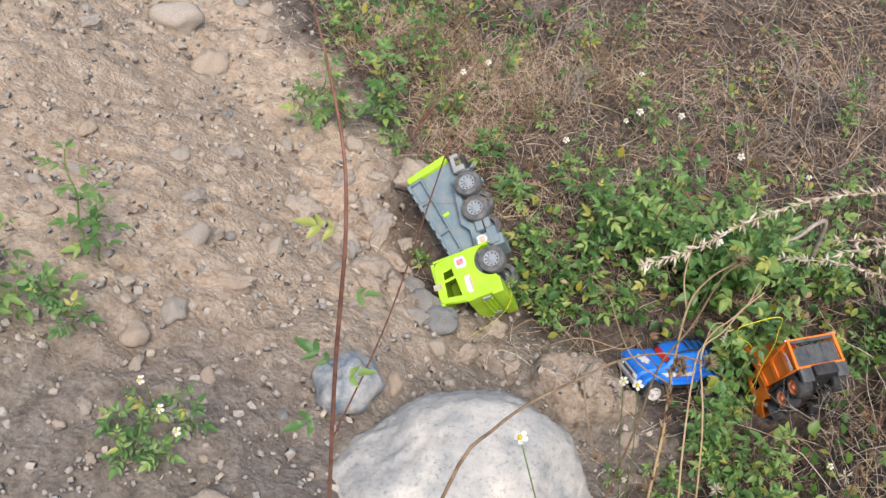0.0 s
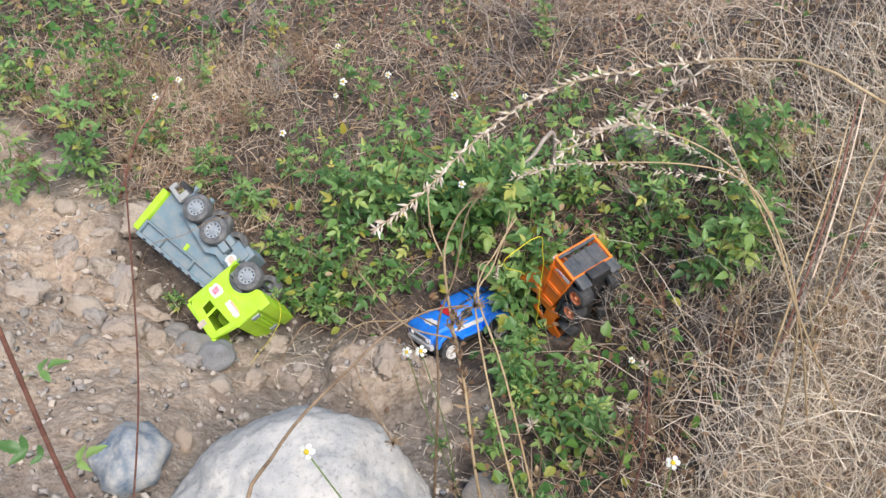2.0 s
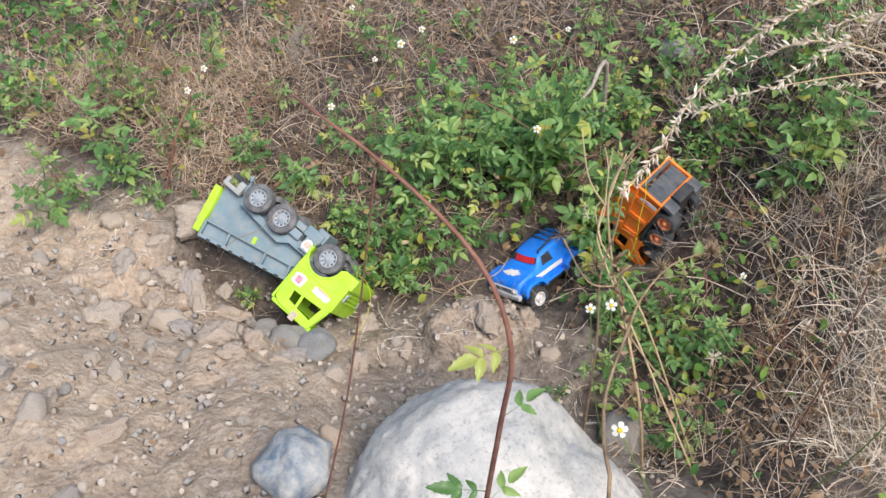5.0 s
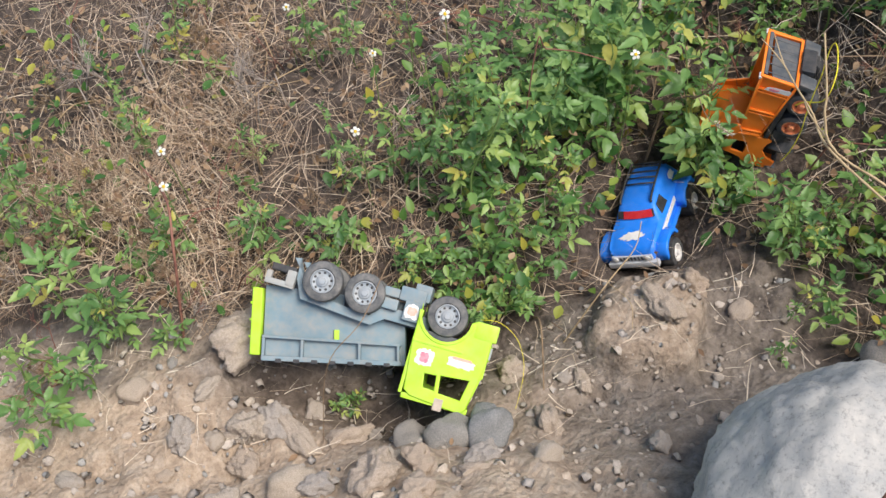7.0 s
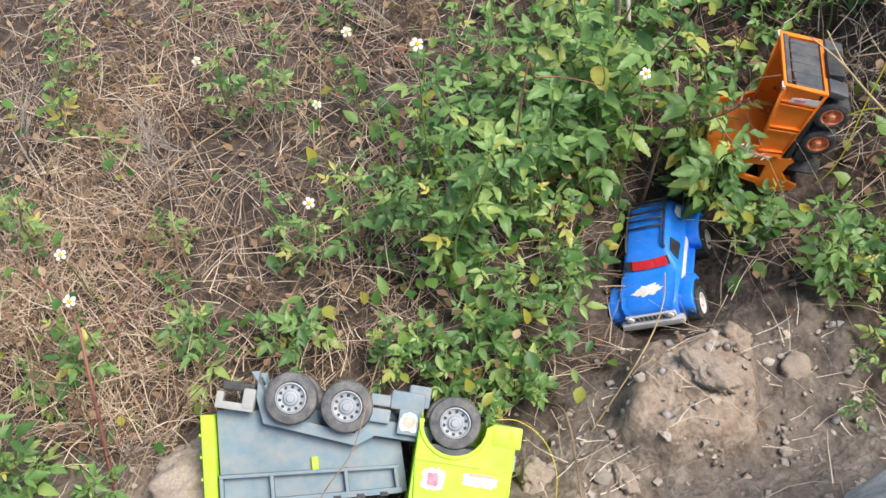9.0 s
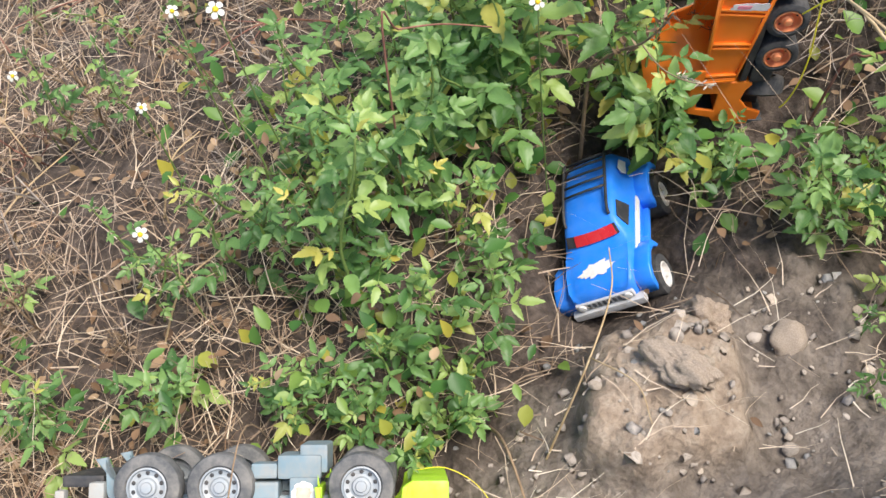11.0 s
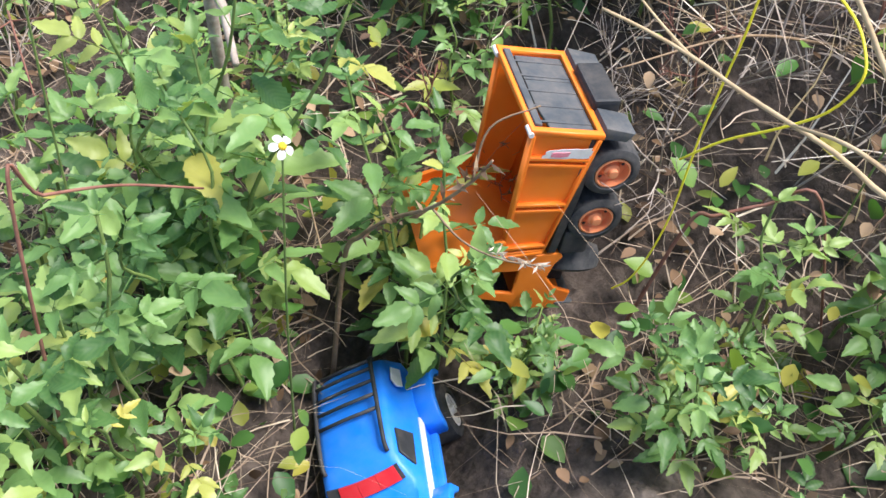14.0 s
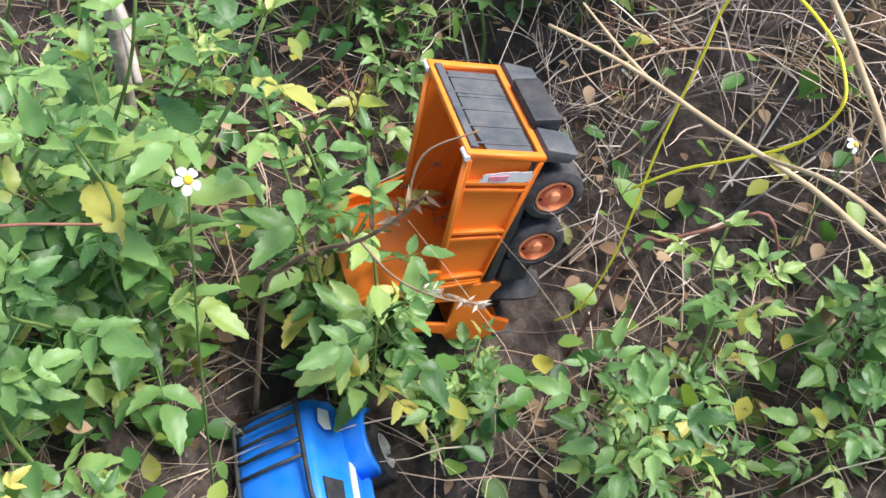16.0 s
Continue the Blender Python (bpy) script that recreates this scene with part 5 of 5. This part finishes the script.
# ---- flowers ----
def flower(head, size, ground_xy, seed, facing=(-0.3, -0.5, 0.8)):
    """A daisy-like weed flower on a thin stem; head is where the flower sits."""
    rnd = random.Random(seed)
    size *= 0.7
    hx, hy, hz = head
    gx0, gy0 = ground_xy
    gz0 = float(gh(gx0, gy0)) - 0.003
    f = empty("flower", pose(gx0, gy0, gz0), "white-petalled yellow-centred weed flower on a thin stem", "flower", "white weed flowers")
    top = Vector((hx - gx0, hy - gy0, hz - gz0))
    part("stem", tube(spline([(0, 0, 0), top * 0.5 + Vector((rnd.uniform(-0.01, 0.01), rnd.uniform(-0.01, 0.01), 0.01)), top], 10), 0.0013, 0.0008, 5), GREEN_STEM, f)
    turn = Vector(facing).normalized().to_track_quat("Z", "Y").to_matrix().to_4x4()
    b = bmesh.new()
    bmesh.ops.create_icosphere(b, subdivisions=2, radius=0.0042 * size)
    bmesh.ops.scale(b, vec=(1, 1, 0.7), verts=b.verts[:])
    bmesh.ops.transform(b, matrix=Matrix.Translation(top) @ turn, verts=b.verts[:])
    part("flower_disc", smooth(b, 80), DISC, f)
    for k in range(5):
        b = bmesh.new()
        rows = []
        for u, w in ((0, 0.0015), (0.35, 0.0036), (0.7, 0.0042), (1.0, 0.0026)):
            z = -0.0025 * u * u
            rows.append([b.verts.new((-w * size, (0.003 + 0.0085 * u) * size, z)), b.verts.new((0, (0.003 + 0.009 * u) * size, z - 0.0006)), b.verts.new((w * size, (0.003 + 0.0085 * u) * size, z))])
        for p, q in zip(rows, rows[1:]):
            for j in (0, 1):
                b.faces.new((p[j], p[j + 1], q[j + 1], q[j])).smooth = True
        bmesh.ops.transform(b, matrix=Matrix.Translation(top) @ turn @ Matrix.Rotation(2 * math.pi * (k + rnd.uniform(-0.12, 0.12)) / 5, 4, "Z"), verts=b.verts[:])
        part("petal", b, PETAL, f)
    return f


for k, (hd, sz, gxy) in enumerate([
        ((0.65, -0.085, 0.229), 1.0, (0.655, -0.07)), ((0.423, 0.107, 0.362), 1.0, (0.47, 0.12)), ((0.289, 0.207, 0.131), 1.0, (0.3, 0.22)),
        ((0.654, 0.073, 0.334), 1.0, (0.66, 0.1)), ((0.55, 0.35, 0.16), 1.0, (0.55, 0.36)), ((0.42, 0.3, 0.15), 0.8, (0.42, 0.31)),
        ((0.05, 0.45, 0.1), 1.0, (0.06, 0.46)), ((0.0, 0.36, 0.13), 1.0, (0.0, 0.37)), ((0.85, 0.2, 0.2), 0.8, (0.85, 0.21)), ((0.45, 0.6, 0.05), 0.9, (0.45, 0.62))]):
    flower(hd, sz, gxy, k)
for k, (hd, sz, gxy) in enumerate([
        ((0.456, -0.723, 0.594), 1.0, (0.56, -0.66)), ((0.44, -0.7, 0.56), 0.9, (0.57, -0.66)), ((0.698, -1.007, 0.747), 1.0, (0.75, -0.95)),
        ((-0.25, -0.86, 0.4), 1.0, (-0.27, -0.84)), ((-0.21, -0.89, 0.4), 1.0, (-0.25, -0.86)), ((-0.3, -0.82, 0.4), 1.0, (-0.29, -0.82)),
        ((0.29, -1.0, 0.86), 1.0, (0.47, -1.05)), ((0.92, -0.5, 0.14), 0.8, (0.92, -0.5))]):
    flower(hd, sz, gxy, 20 + k)


# ---- tall dry stalks ----
def stalk(name, pts, r0, r1, mat, label, twigs=(), group="dry stalks", sides=7):
    p0 = Vector(pts[0])
    ob = empty(name, Matrix.Translation(p0), label, "plant", group)
    part("stem", tube([q - p0 for q in spline(pts, 30)], r0, r1, sides), mat, ob)
    for tw in twigs:
        part("side_twig", tube([q - p0 for q in spline(tw, 12)], r1 * 1.2, r1 * 0.7, 5), mat, ob)
    return ob, p0


def spikelets(ob, p0, pts, n, length, seed, mat, spread=0.7):
    """Feathery grass seeds along a path, one mesh."""
    rnd = random.Random(seed)
    path = spline(pts, 40)
    b = bmesh.new()
    for k in range(n):
        i = rnd.randrange(len(path) - 1)
        p = path[i].lerp(path[i + 1], rnd.random())
        d = (path[min(i + 1, len(path) - 1)] - path[max(0, i - 1)]).normalized()
        d = (d + Vector((rnd.uniform(-1, 1), rnd.uniform(-1, 1), rnd.uniform(-1, 1))) * spread).normalized()
        L = length * rnd.uniform(0.6, 1.3)
        w = d.orthogonal().normalized() * L * 0.14
        v = d.cross(w)
        q = [p, p + d * L * 0.4 + w, p + d * L * 0.4 - w * 0.5 + v * 0.8, p + d * L * 0.4 - w * 0.5 - v * 0.8, p + d * L]
        q = [b.verts.new(a - p0) for a in q]
        for t in ((0, 1, 2), (0, 2, 3), (0, 3, 1), (4, 2, 1), (4, 3, 2), (4, 1, 3)):
            b.faces.new([q[j] for j in t])
    tagged(part("feathery_seed", b, mat, ob), kind="stuff")


def burr(ob, p0, c, r, n, seed, mat, name="seed_head"):
    """A round head of dry needle seeds."""
    rnd = random.Random(seed)
    b = bmesh.new()
    for k in range(n):
        d = Vector((rnd.gauss(0, 1), rnd.gauss(0, 1), rnd.gauss(0, 1) + 0.6)).normalized()
        tube([Vector(c) - p0, Vector(c) - p0 + d * r * rnd.uniform(0.7, 1.1)], 0.0007, 0.0004, 3, b)
    tagged(part(name, b, mat, ob), kind="stuff")


def ground_at(x, y):
    return (x, y, float(gh(x, y)) - 0.01)


# red stalk rising close to the camera
red, r0 = stalk("red_stalk", [ground_at(0.09, -1.1), (0.1, -1.095, 0.7), (0.105, -1.094, 1.035), (0.109, -1.093, 1.171), (0.111, -1.09, 1.258), (0.1, -1.06, 1.31), (0.07, -1.0, 1.33), (0.035, -0.93, 1.33)],
                0.0026, 0.0009, RED_STEM, "tall reddish weed stalk with a few leaves")
for k, (q, a, el, L) in enumerate([((0.105, -1.094, 1.05), 0.3, 0.3, 0.04), ((0.106, -1.094, 1.07), 2.9, 0.3, 0.045), ((0.109, -1.093, 1.18), 0.2, 0.2, 0.035), ((0.11, -1.09, 1.26), 3.3, 0.2, 0.04), ((0.103, -1.094, 0.98), 3.8, 0.1, 0.05), ((0.07, -1.0, 1.33), 1.2, 0.4, 0.02)]):
    lf = new("leaf", LEAVES[k % 5])
    lf.parent = red
    lf.matrix_basis = Matrix.Translation(Vector(q) - r0) @ Matrix.Rotation(a - math.pi / 2, 4, "Z") @ Matrix.Rotation(el, 4, "X") @ Matrix.Scale(L / 0.1, 4)

# arching grass with pale feathery seeds
arc = [ground_at(1.15, -0.95), (1.02, -0.95, 0.85), (0.88, -0.945, 1.14), (0.793, -0.856, 1.185), (0.762, -0.808, 1.162), (0.722, -0.774, 1.137), (0.675, -0.738, 1.1), (0.601, -0.71, 1.062), (0.541, -0.71, 1.025), (0.489, -0.722, 0.984), (0.438, -0.756, 0.956), (0.379, -0.787, 0.935)]
arc2 = [(0.722, -0.774, 1.137), (0.703, -0.745, 1.078), (0.672, -0.731, 1.029), (0.64, -0.722, 0.994), (0.604, -0.72, 0.966)]
g1, g0 = stalk("seed_grass", arc, 0.0018, 0.0005, TAN_STEM, "arching dry grass stalk with pale feathery seeds", [arc2])
spikelets(g1, g0, arc[5:], 210, 0.0115, 1, STRAW, 1.1)
spikelets(g1, g0, arc2, 100, 0.0115, 2, STRAW, 1.1)
for k, (ax, ay, az) in enumerate([(0.68, -0.6, 0.9), (0.74, -0.62, 0.94), (0.62, -0.62, 0.86)]):
    pts = [ground_at(1.1 + 0.05 * k, -0.75), (1.0, -0.74, 0.62), (0.88, -0.68, 0.84), (ax + 0.06, ay - 0.02, az), (ax - 0.03, ay + 0.02, az - 0.06)]
    g2, q0 = stalk("seed_grass", pts, 0.0018, 0.0005, TAN_STEM, "thin dry grass stalk with feathery seeds")
    spikelets(g2, q0, pts[2:], 120, 0.0105, 5 + k, STRAW, 1.1)

# forked tan stalks with needle-seed heads
f1, q0 = stalk("forked_stalk", [ground_at(0.6, -0.76), (0.558, -0.739, 0.245), (0.542, -0.668, 0.395), (0.527, -0.63, 0.475), (0.509, -0.589, 0.623), (0.522, -0.575, 0.689), (0.548, -0.577, 0.746)], 0.0028, 0.0013, TAN_STEM,
               "forked dry tan stalk with round seed heads", [[(0.509, -0.589, 0.623), (0.494, -0.55, 0.652), (0.492, -0.512, 0.71)], [(0.527, -0.63, 0.475), (0.5, -0.68, 0.6), (0.495, -0.75, 0.7)], [(0.527, -0.63, 0.475), (0.44, -0.68, 0.6), (0.369, -0.705, 0.769)]])
for k, c in enumerate([(0.548, -0.577, 0.746), (0.495, -0.75, 0.7), (0.369, -0.705, 0.769), (0.418, -0.718, 0.702)]):
    burr(f1, q0, c, 0.016, 34, k, SEED)
f2, q0 = stalk("forked_stalk", [ground_at(0.51, -0.68), (0.505, -0.65, 0.341), (0.501, -0.621, 0.5), (0.525, -0.597, 0.595), (0.541, -0.566, 0.687), (0.562, -0.556, 0.727)], 0.0024, 0.001, BROWN_STEM, "brown dry weed stalk with seed heads",
               [[(0.501, -0.621, 0.5), (0.45, -0.66, 0.6), (0.418, -0.718, 0.702)]])
spikelets(f1, f1.matrix_basis.translation, [(0.558, -0.739, 0.245), (0.542, -0.668, 0.395), (0.52, -0.61, 0.55)], 70, 0.022, 17, DEAD_LEAF, 0.9)
burr(f2, q0, (0.562, -0.556, 0.727), 0.015, 30, 9, SEED)
f3, q0 = stalk("brown_stalk", [ground_at(0.2, -1.15), (0.21, -1.12, 0.7), (0.232, -1.079, 0.914), (0.257, -1.022, 0.896), (0.291, -0.963, 0.871), (0.348, -0.899, 0.853), (0.386, -0.86, 0.845), (0.439, -0.828, 0.837), (0.489, -0.819, 0.828)], 0.0024, 0.001, BROWN_STEM,
               "leaning brown stalk with a needle seed head", [[(0.348, -0.899, 0.853), (0.36, -0.94, 0.84), (0.38, -0.98, 0.82)]])
burr(f3, q0, (0.495, -0.821, 0.828), 0.017, 40, 11, SEED)
burr(f3, q0, (0.38, -0.98, 0.82), 0.012, 26, 12, SEED)
for k, (c, g) in enumerate([((0.134, -0.734, 1.017), (0.0, -0.75)), ((0.442, -1.014, 0.767), (0.55, -1.1)), ((0.714, -0.867, 0.745), (0.8, -0.85)), ((0.62, -0.78, 0.45), (0.68, -0.74)), ((0.82, -0.7, 0.45), (0.86, -0.68)), ((0.75, -0.8, 0.5), (0.8, -0.78))]):
    st, q0 = stalk("dry_weed_stalk", [ground_at(*g), ((g[0] + c[0]) / 2 + 0.01, (g[1] + c[1]) / 2, c[2] * 0.55 + 0.05), c], 0.0018, 0.0009, BROWN_STEM if k % 2 else RED_STEM, "thin dry weed stalk with a round seed head")
    burr(st, q0, c, 0.014, 30, 30 + k, SEED if k < 3 else STRAW)

# a sheaf of tall pinkish dead stems on the pale bank
for k in range(7):
    bx, by = 1.13 + 0.012 * k, -0.62 + 0.014 * (k % 3)
    stalk("tall_dead_stem", [ground_at(bx, by), (bx + 0.05 + 0.012 * k, by + 0.1, 0.32), (bx + 0.12 + 0.016 * k, by + 0.22 + 0.01 * (k % 4), 0.46), (bx + 0.2 + 0.02 * k, by + 0.36 + 0.02 * (k % 3), 0.53)],
          0.0028, 0.0014, (TAN_STEM, RED_STEM, STRAW_STEM)[k % 3], "tall pinkish-tan dead stem on the straw bank")
# dead branches by the orange truck
stalk("dead_branch", [ground_at(0.66, -0.84), (0.61, -0.64, 0.25), (0.602, -0.47, 0.317), (0.618, -0.421, 0.321), (0.644, -0.39, 0.323), (0.669, -0.345, 0.326), (0.689, -0.31, 0.33), (0.699, -0.281, 0.334), (0.706, -0.258, 0.336)], 0.002, 0.0009, TAN_STEM,
      "long thin tan dead branch hanging over the weeds", [[(0.689, -0.31, 0.33), (0.701, -0.292, 0.337), (0.714, -0.272, 0.347)]], "dead branches")
stalk("dead_branch", [ground_at(0.7, -0.78), (0.64, -0.58, 0.26), (0.611, -0.45, 0.319), (0.622, -0.414, 0.354), (0.638, -0.401, 0.37), (0.651, -0.389, 0.383), (0.663, -0.376, 0.397), (0.69, -0.35, 0.42)], 0.0019, 0.0013, TAN_STEM,
      "pale straw-coloured dead stem with withered leaves", [[(0.611, -0.45, 0.319), (0.621, -0.395, 0.345), (0.653, -0.368, 0.327)]], "dead branches")
tb, q0 = stalk("dead_branch", [ground_at(0.75, -0.07), (0.774, -0.077, -0.021), (0.772, -0.094, 0.02), (0.765, -0.122, 0.058), (0.737, -0.162, 0.113), (0.712, -0.195, 0.175), (0.701, -0.209, 0.209)], 0.0028, 0.0009, BROWN_STEM,
      "twisted brown dead branch crossing the orange truck", [[(0.737, -0.162, 0.113), (0.722, -0.19, 0.102), (0.708, -0.222, 0.108), (0.702, -0.255, 0.118)], [(0.712, -0.195, 0.175), (0.73, -0.2, 0.21), (0.74, -0.23, 0.23)]], "dead branches")
spikelets(tb, q0, [(0.772, -0.094, 0.02), (0.737, -0.162, 0.113), (0.701, -0.209, 0.209)], 26, 0.016, 61, DEAD_LEAF, 1.4)
spikelets(tb, q0, [(0.715, -0.21, 0.105), (0.702, -0.255, 0.118)], 34, 0.008, 62, STRAW, 1.4)
stalk("dead_branch", [ground_at(0.93, 0.1), (0.9, 0.09, 0.16), (0.874, 0.076, 0.185), (0.847, 0.049, 0.167), (0.832, 0.039, 0.159), (0.797, 0.017, 0.155)], 0.0065, 0.003, DIRTY_WOOD, "grey weathered dead branch among weeds", (), "dead branches")
stalk("red_runner", [ground_at(0.5, 0.04), (0.547, 0.036, 0.24), (0.569, 0.033, 0.225), (0.618, 0.014, 0.193), (0.676, -0.009, 0.142)], 0.0014, 0.0009, RED_STEM, "thin reddish runner stem arching over weeds")
stalk("red_runner", [ground_at(0.85, -0.33), (0.865, -0.36, 0.03), (0.871, -0.381, 0.043), (0.88, -0.418, 0.06), (0.876, -0.458, 0.081), ground_at(0.88, -0.52)], 0.002, 0.0013, RED_STEM, "dark red cane lying over dry twigs")
stalk("red_runner", [ground_at(-0.12, 0.26), (-0.05, 0.3, 0.06), (0.0, 0.38, 0.08), (0.02, 0.5, 0.05)], 0.003, 0.0016, RED_STEM, "reddish runner stem creeping over dry litter")
stalk("dead_branch", [ground_at(0.2, 0.05), (0.17, 0.0, 0.09), (0.06, -0.05, 0.1), (-0.02, -0.05, 0.06), ground_at(-0.08, -0.06)], 0.0009, 0.0006, BROWN_STEM, "thin dry twig lying across the green truck", (), "dead branches")
stalk("dead_branch", [ground_at(0.33, -0.22), (0.42, -0.24, -0.02), (0.52, -0.22, -0.05), (0.56, -0.2, -0.03)], 0.0014, 0.0008, TAN_STEM, "thin dry twig reaching to the blue car", [[(0.42, -0.24, -0.02), (0.4, -0.3, 0.01), (0.37, -0.33, 0.0)]], "dead branches")
stalk("dead_branch", [ground_at(0.36, -0.13), (0.3, -0.2, -0.06), ground_at(0.22, -0.28)], 0.0022, 0.001, BROWN_STEM, "brown dry twig on grey soil", (), "dead branches")
rb = random.Random(77)
for k in range(46):
    # loose twigs with a fork, spread through the dry litter
    cx, cy = (rb.uniform(0.0, 1.5), rb.uniform(0.25, 1.1)) if k % 3 else (rb.uniform(0.92, 1.3), rb.uniform(-0.5, 0.25))
    a, L, h = rb.uniform(0, 6.28), rb.uniform(0.1, 0.26), rb.uniform(0.02, 0.14)
    z = float(gh(cx, cy))
    e = (cx + L * math.cos(a), cy + L * math.sin(a), z + h)
    m = ((cx + e[0]) / 2, (cy + e[1]) / 2, z + h * 0.8 + 0.01)
    stalk("dry_twig", [(cx, cy, z - 0.005), m, e], 0.0018, 0.0008, (BROWN_STEM, TAN_STEM, RED_STEM)[k % 3], "thin forked dry twig in brown litter",
          [[m, (m[0] + 0.3 * L * math.cos(a + 0.8), m[1] + 0.3 * L * math.sin(a + 0.8), m[2] + 0.03)], [m, (m[0] + 0.35 * L * math.cos(a - 0.7), m[1] + 0.35 * L * math.sin(a - 0.7), m[2] + 0.02)]], "dry twigs", 5)

# dead, finely branched weeds
def dry_weed(seed, height, place, material, heads):
    """A dead weed: a stem that forks three times into fine twigs, some with a small seed head."""
    rnd = random.Random(seed)
    root = empty("dry_weed", place, "dead brown finely branched weed in dry litter", "plant", "dead weeds")
    stem, twig, seeds = bmesh.new(), bmesh.new(), bmesh.new()
    def grow(p, d, length, r, level):
        q = p + d * length * 0.5 + Vector((rnd.uniform(-1, 1), rnd.uniform(-1, 1), rnd.uniform(-1, 1))) * length * 0.06
        e = q + (d + Vector((rnd.uniform(-1, 1), rnd.uniform(-1, 1), rnd.uniform(-0.5, 0.5))) * 0.22).normalized() * length * 0.5
        tube([p, q, e], r, r * 0.62, 5 if level == 0 else 4, stem if level == 0 else twig)
        if level == 3:
            if rnd.random() < heads:
                for k in range(9):
                    v = Vector((rnd.gauss(0, 1), rnd.gauss(0, 1), rnd.gauss(0, 1) + 0.7)).normalized()
                    tube([e, e + v * rnd.uniform(0.005, 0.011)], 0.0008, 0.0004, 3, seeds)
            return
        for k in range(rnd.choice((2, 3, 3)) + (level == 0)):
            base = p.lerp(q, rnd.uniform(0.5, 1)) if rnd.random() < 0.4 else q.lerp(e, rnd.uniform(0.2, 1))
            side = Vector((rnd.uniform(-1, 1), rnd.uniform(-1, 1), rnd.uniform(-0.2, 0.6))).normalized()
            grow(base, (d + side * rnd.uniform(0.7, 1.3)).normalized(), length * rnd.uniform(0.45, 0.75), r * 0.62, level + 1)
    grow(Vector((0, 0, 0)), Vector((rnd.uniform(-0.3, 0.3), rnd.uniform(-0.3, 0.3), 1)).normalized(), height * 0.5, 0.0019, 0)
    part("stem", stem, material, root)
    tagged(part("twig", twig, material, root), kind="stuff")
    if seeds.verts:
        tagged(part("seed_head", seeds, SEED, root), kind="stuff")
    return root


DRY = [dry_weed(300 + k, h, pose(*ground_at(*xy), 0, 0, 60 * k), m, hd) for k, (h, xy, m, hd) in enumerate((
    (0.24, (0.2, 0.42), BROWN_STEM, 0.3), (0.3, (0.35, 0.5), DIRTY_WOOD, 0.0), (0.2, (-0.02, 0.5), BROWN_STEM, 0.6), (0.26, (1.02, -0.35), DIRTY_WOOD, 0.0), (0.22, (1.1, -0.5), RED_STEM, 0.1), (0.28, (1.2, -0.62), TAN_STEM, 0.4)))]
rd = random.Random(91)
for (x0, x1, y0, y1), n, kinds in (((-0.35, 0.5, 0.22, 0.95), 46, (0, 1, 2, 0, 4)), ((0.45, 1.2, 0.3, 0.95), 22, (0, 1, 3)), ((0.94, 1.2, -0.5, 0.05), 16, (3, 3, 1, 4)), ((1.05, 1.6, -0.95, 0.1), 34, (5, 5, 4, 1)), ((0.75, 1.0, -0.85, -0.55), 10, (5, 4, 2))):
    for k in range(n):
        px, py = rd.uniform(x0, x1), rd.uniform(y0, y1)
        copy_thing(DRY[kinds[k % len(kinds)]], pose(*ground_at(px, py), rd.uniform(-30, 30), rd.uniform(-30, 30), rd.uniform(0, 360)) @ Matrix.Scale(rd.uniform(0.6, 1.1), 4))

# a thin pale loop of string by the green truck's cab
c0 = Vector((0.235, -0.125, -0.04))
cord = empty("string", Matrix.Translation(c0), "thin pale yellow string looped beside the green truck", "string")
part("strand", tube([q - c0 for q in spline([(0.235, -0.125, -0.04), (0.25, -0.155, -0.035), (0.248, -0.195, -0.04), (0.225, -0.23, -0.055), (0.19, -0.25, -0.09), (0.17, -0.255, -0.12)], 40)], 0.00045, sides=6), YELLOW_STRING, cord)
# yellow string tied to the orange truck
s0 = Vector((0.783, -0.32, 0.035))
string = empty("string", Matrix.Translation(s0), "thin bright yellow plastic string looped over the weeds", "string")
loop = [(0.736, -0.326, 0.215), (0.716, -0.346, 0.255), (0.691, -0.369, 0.293), (0.673, -0.386, 0.325), (0.666, -0.393, 0.353), (0.676, -0.39, 0.365), (0.693, -0.382, 0.371), (0.72, -0.365, 0.372), (0.742, -0.35, 0.36),
        (0.751, -0.343, 0.337), (0.755, -0.342, 0.306), (0.763, -0.34, 0.266), (0.766, -0.337, 0.22), (0.768, -0.336, 0.177), (0.774, -0.335, 0.124), (0.778, -0.329, 0.073), (0.783, -0.32, 0.035), (0.8, -0.31, 0.0)]
part("strand", tube([q - s0 for q in spline(loop, 80)], 0.0008, sides=8), YELLOW_STRING, string)
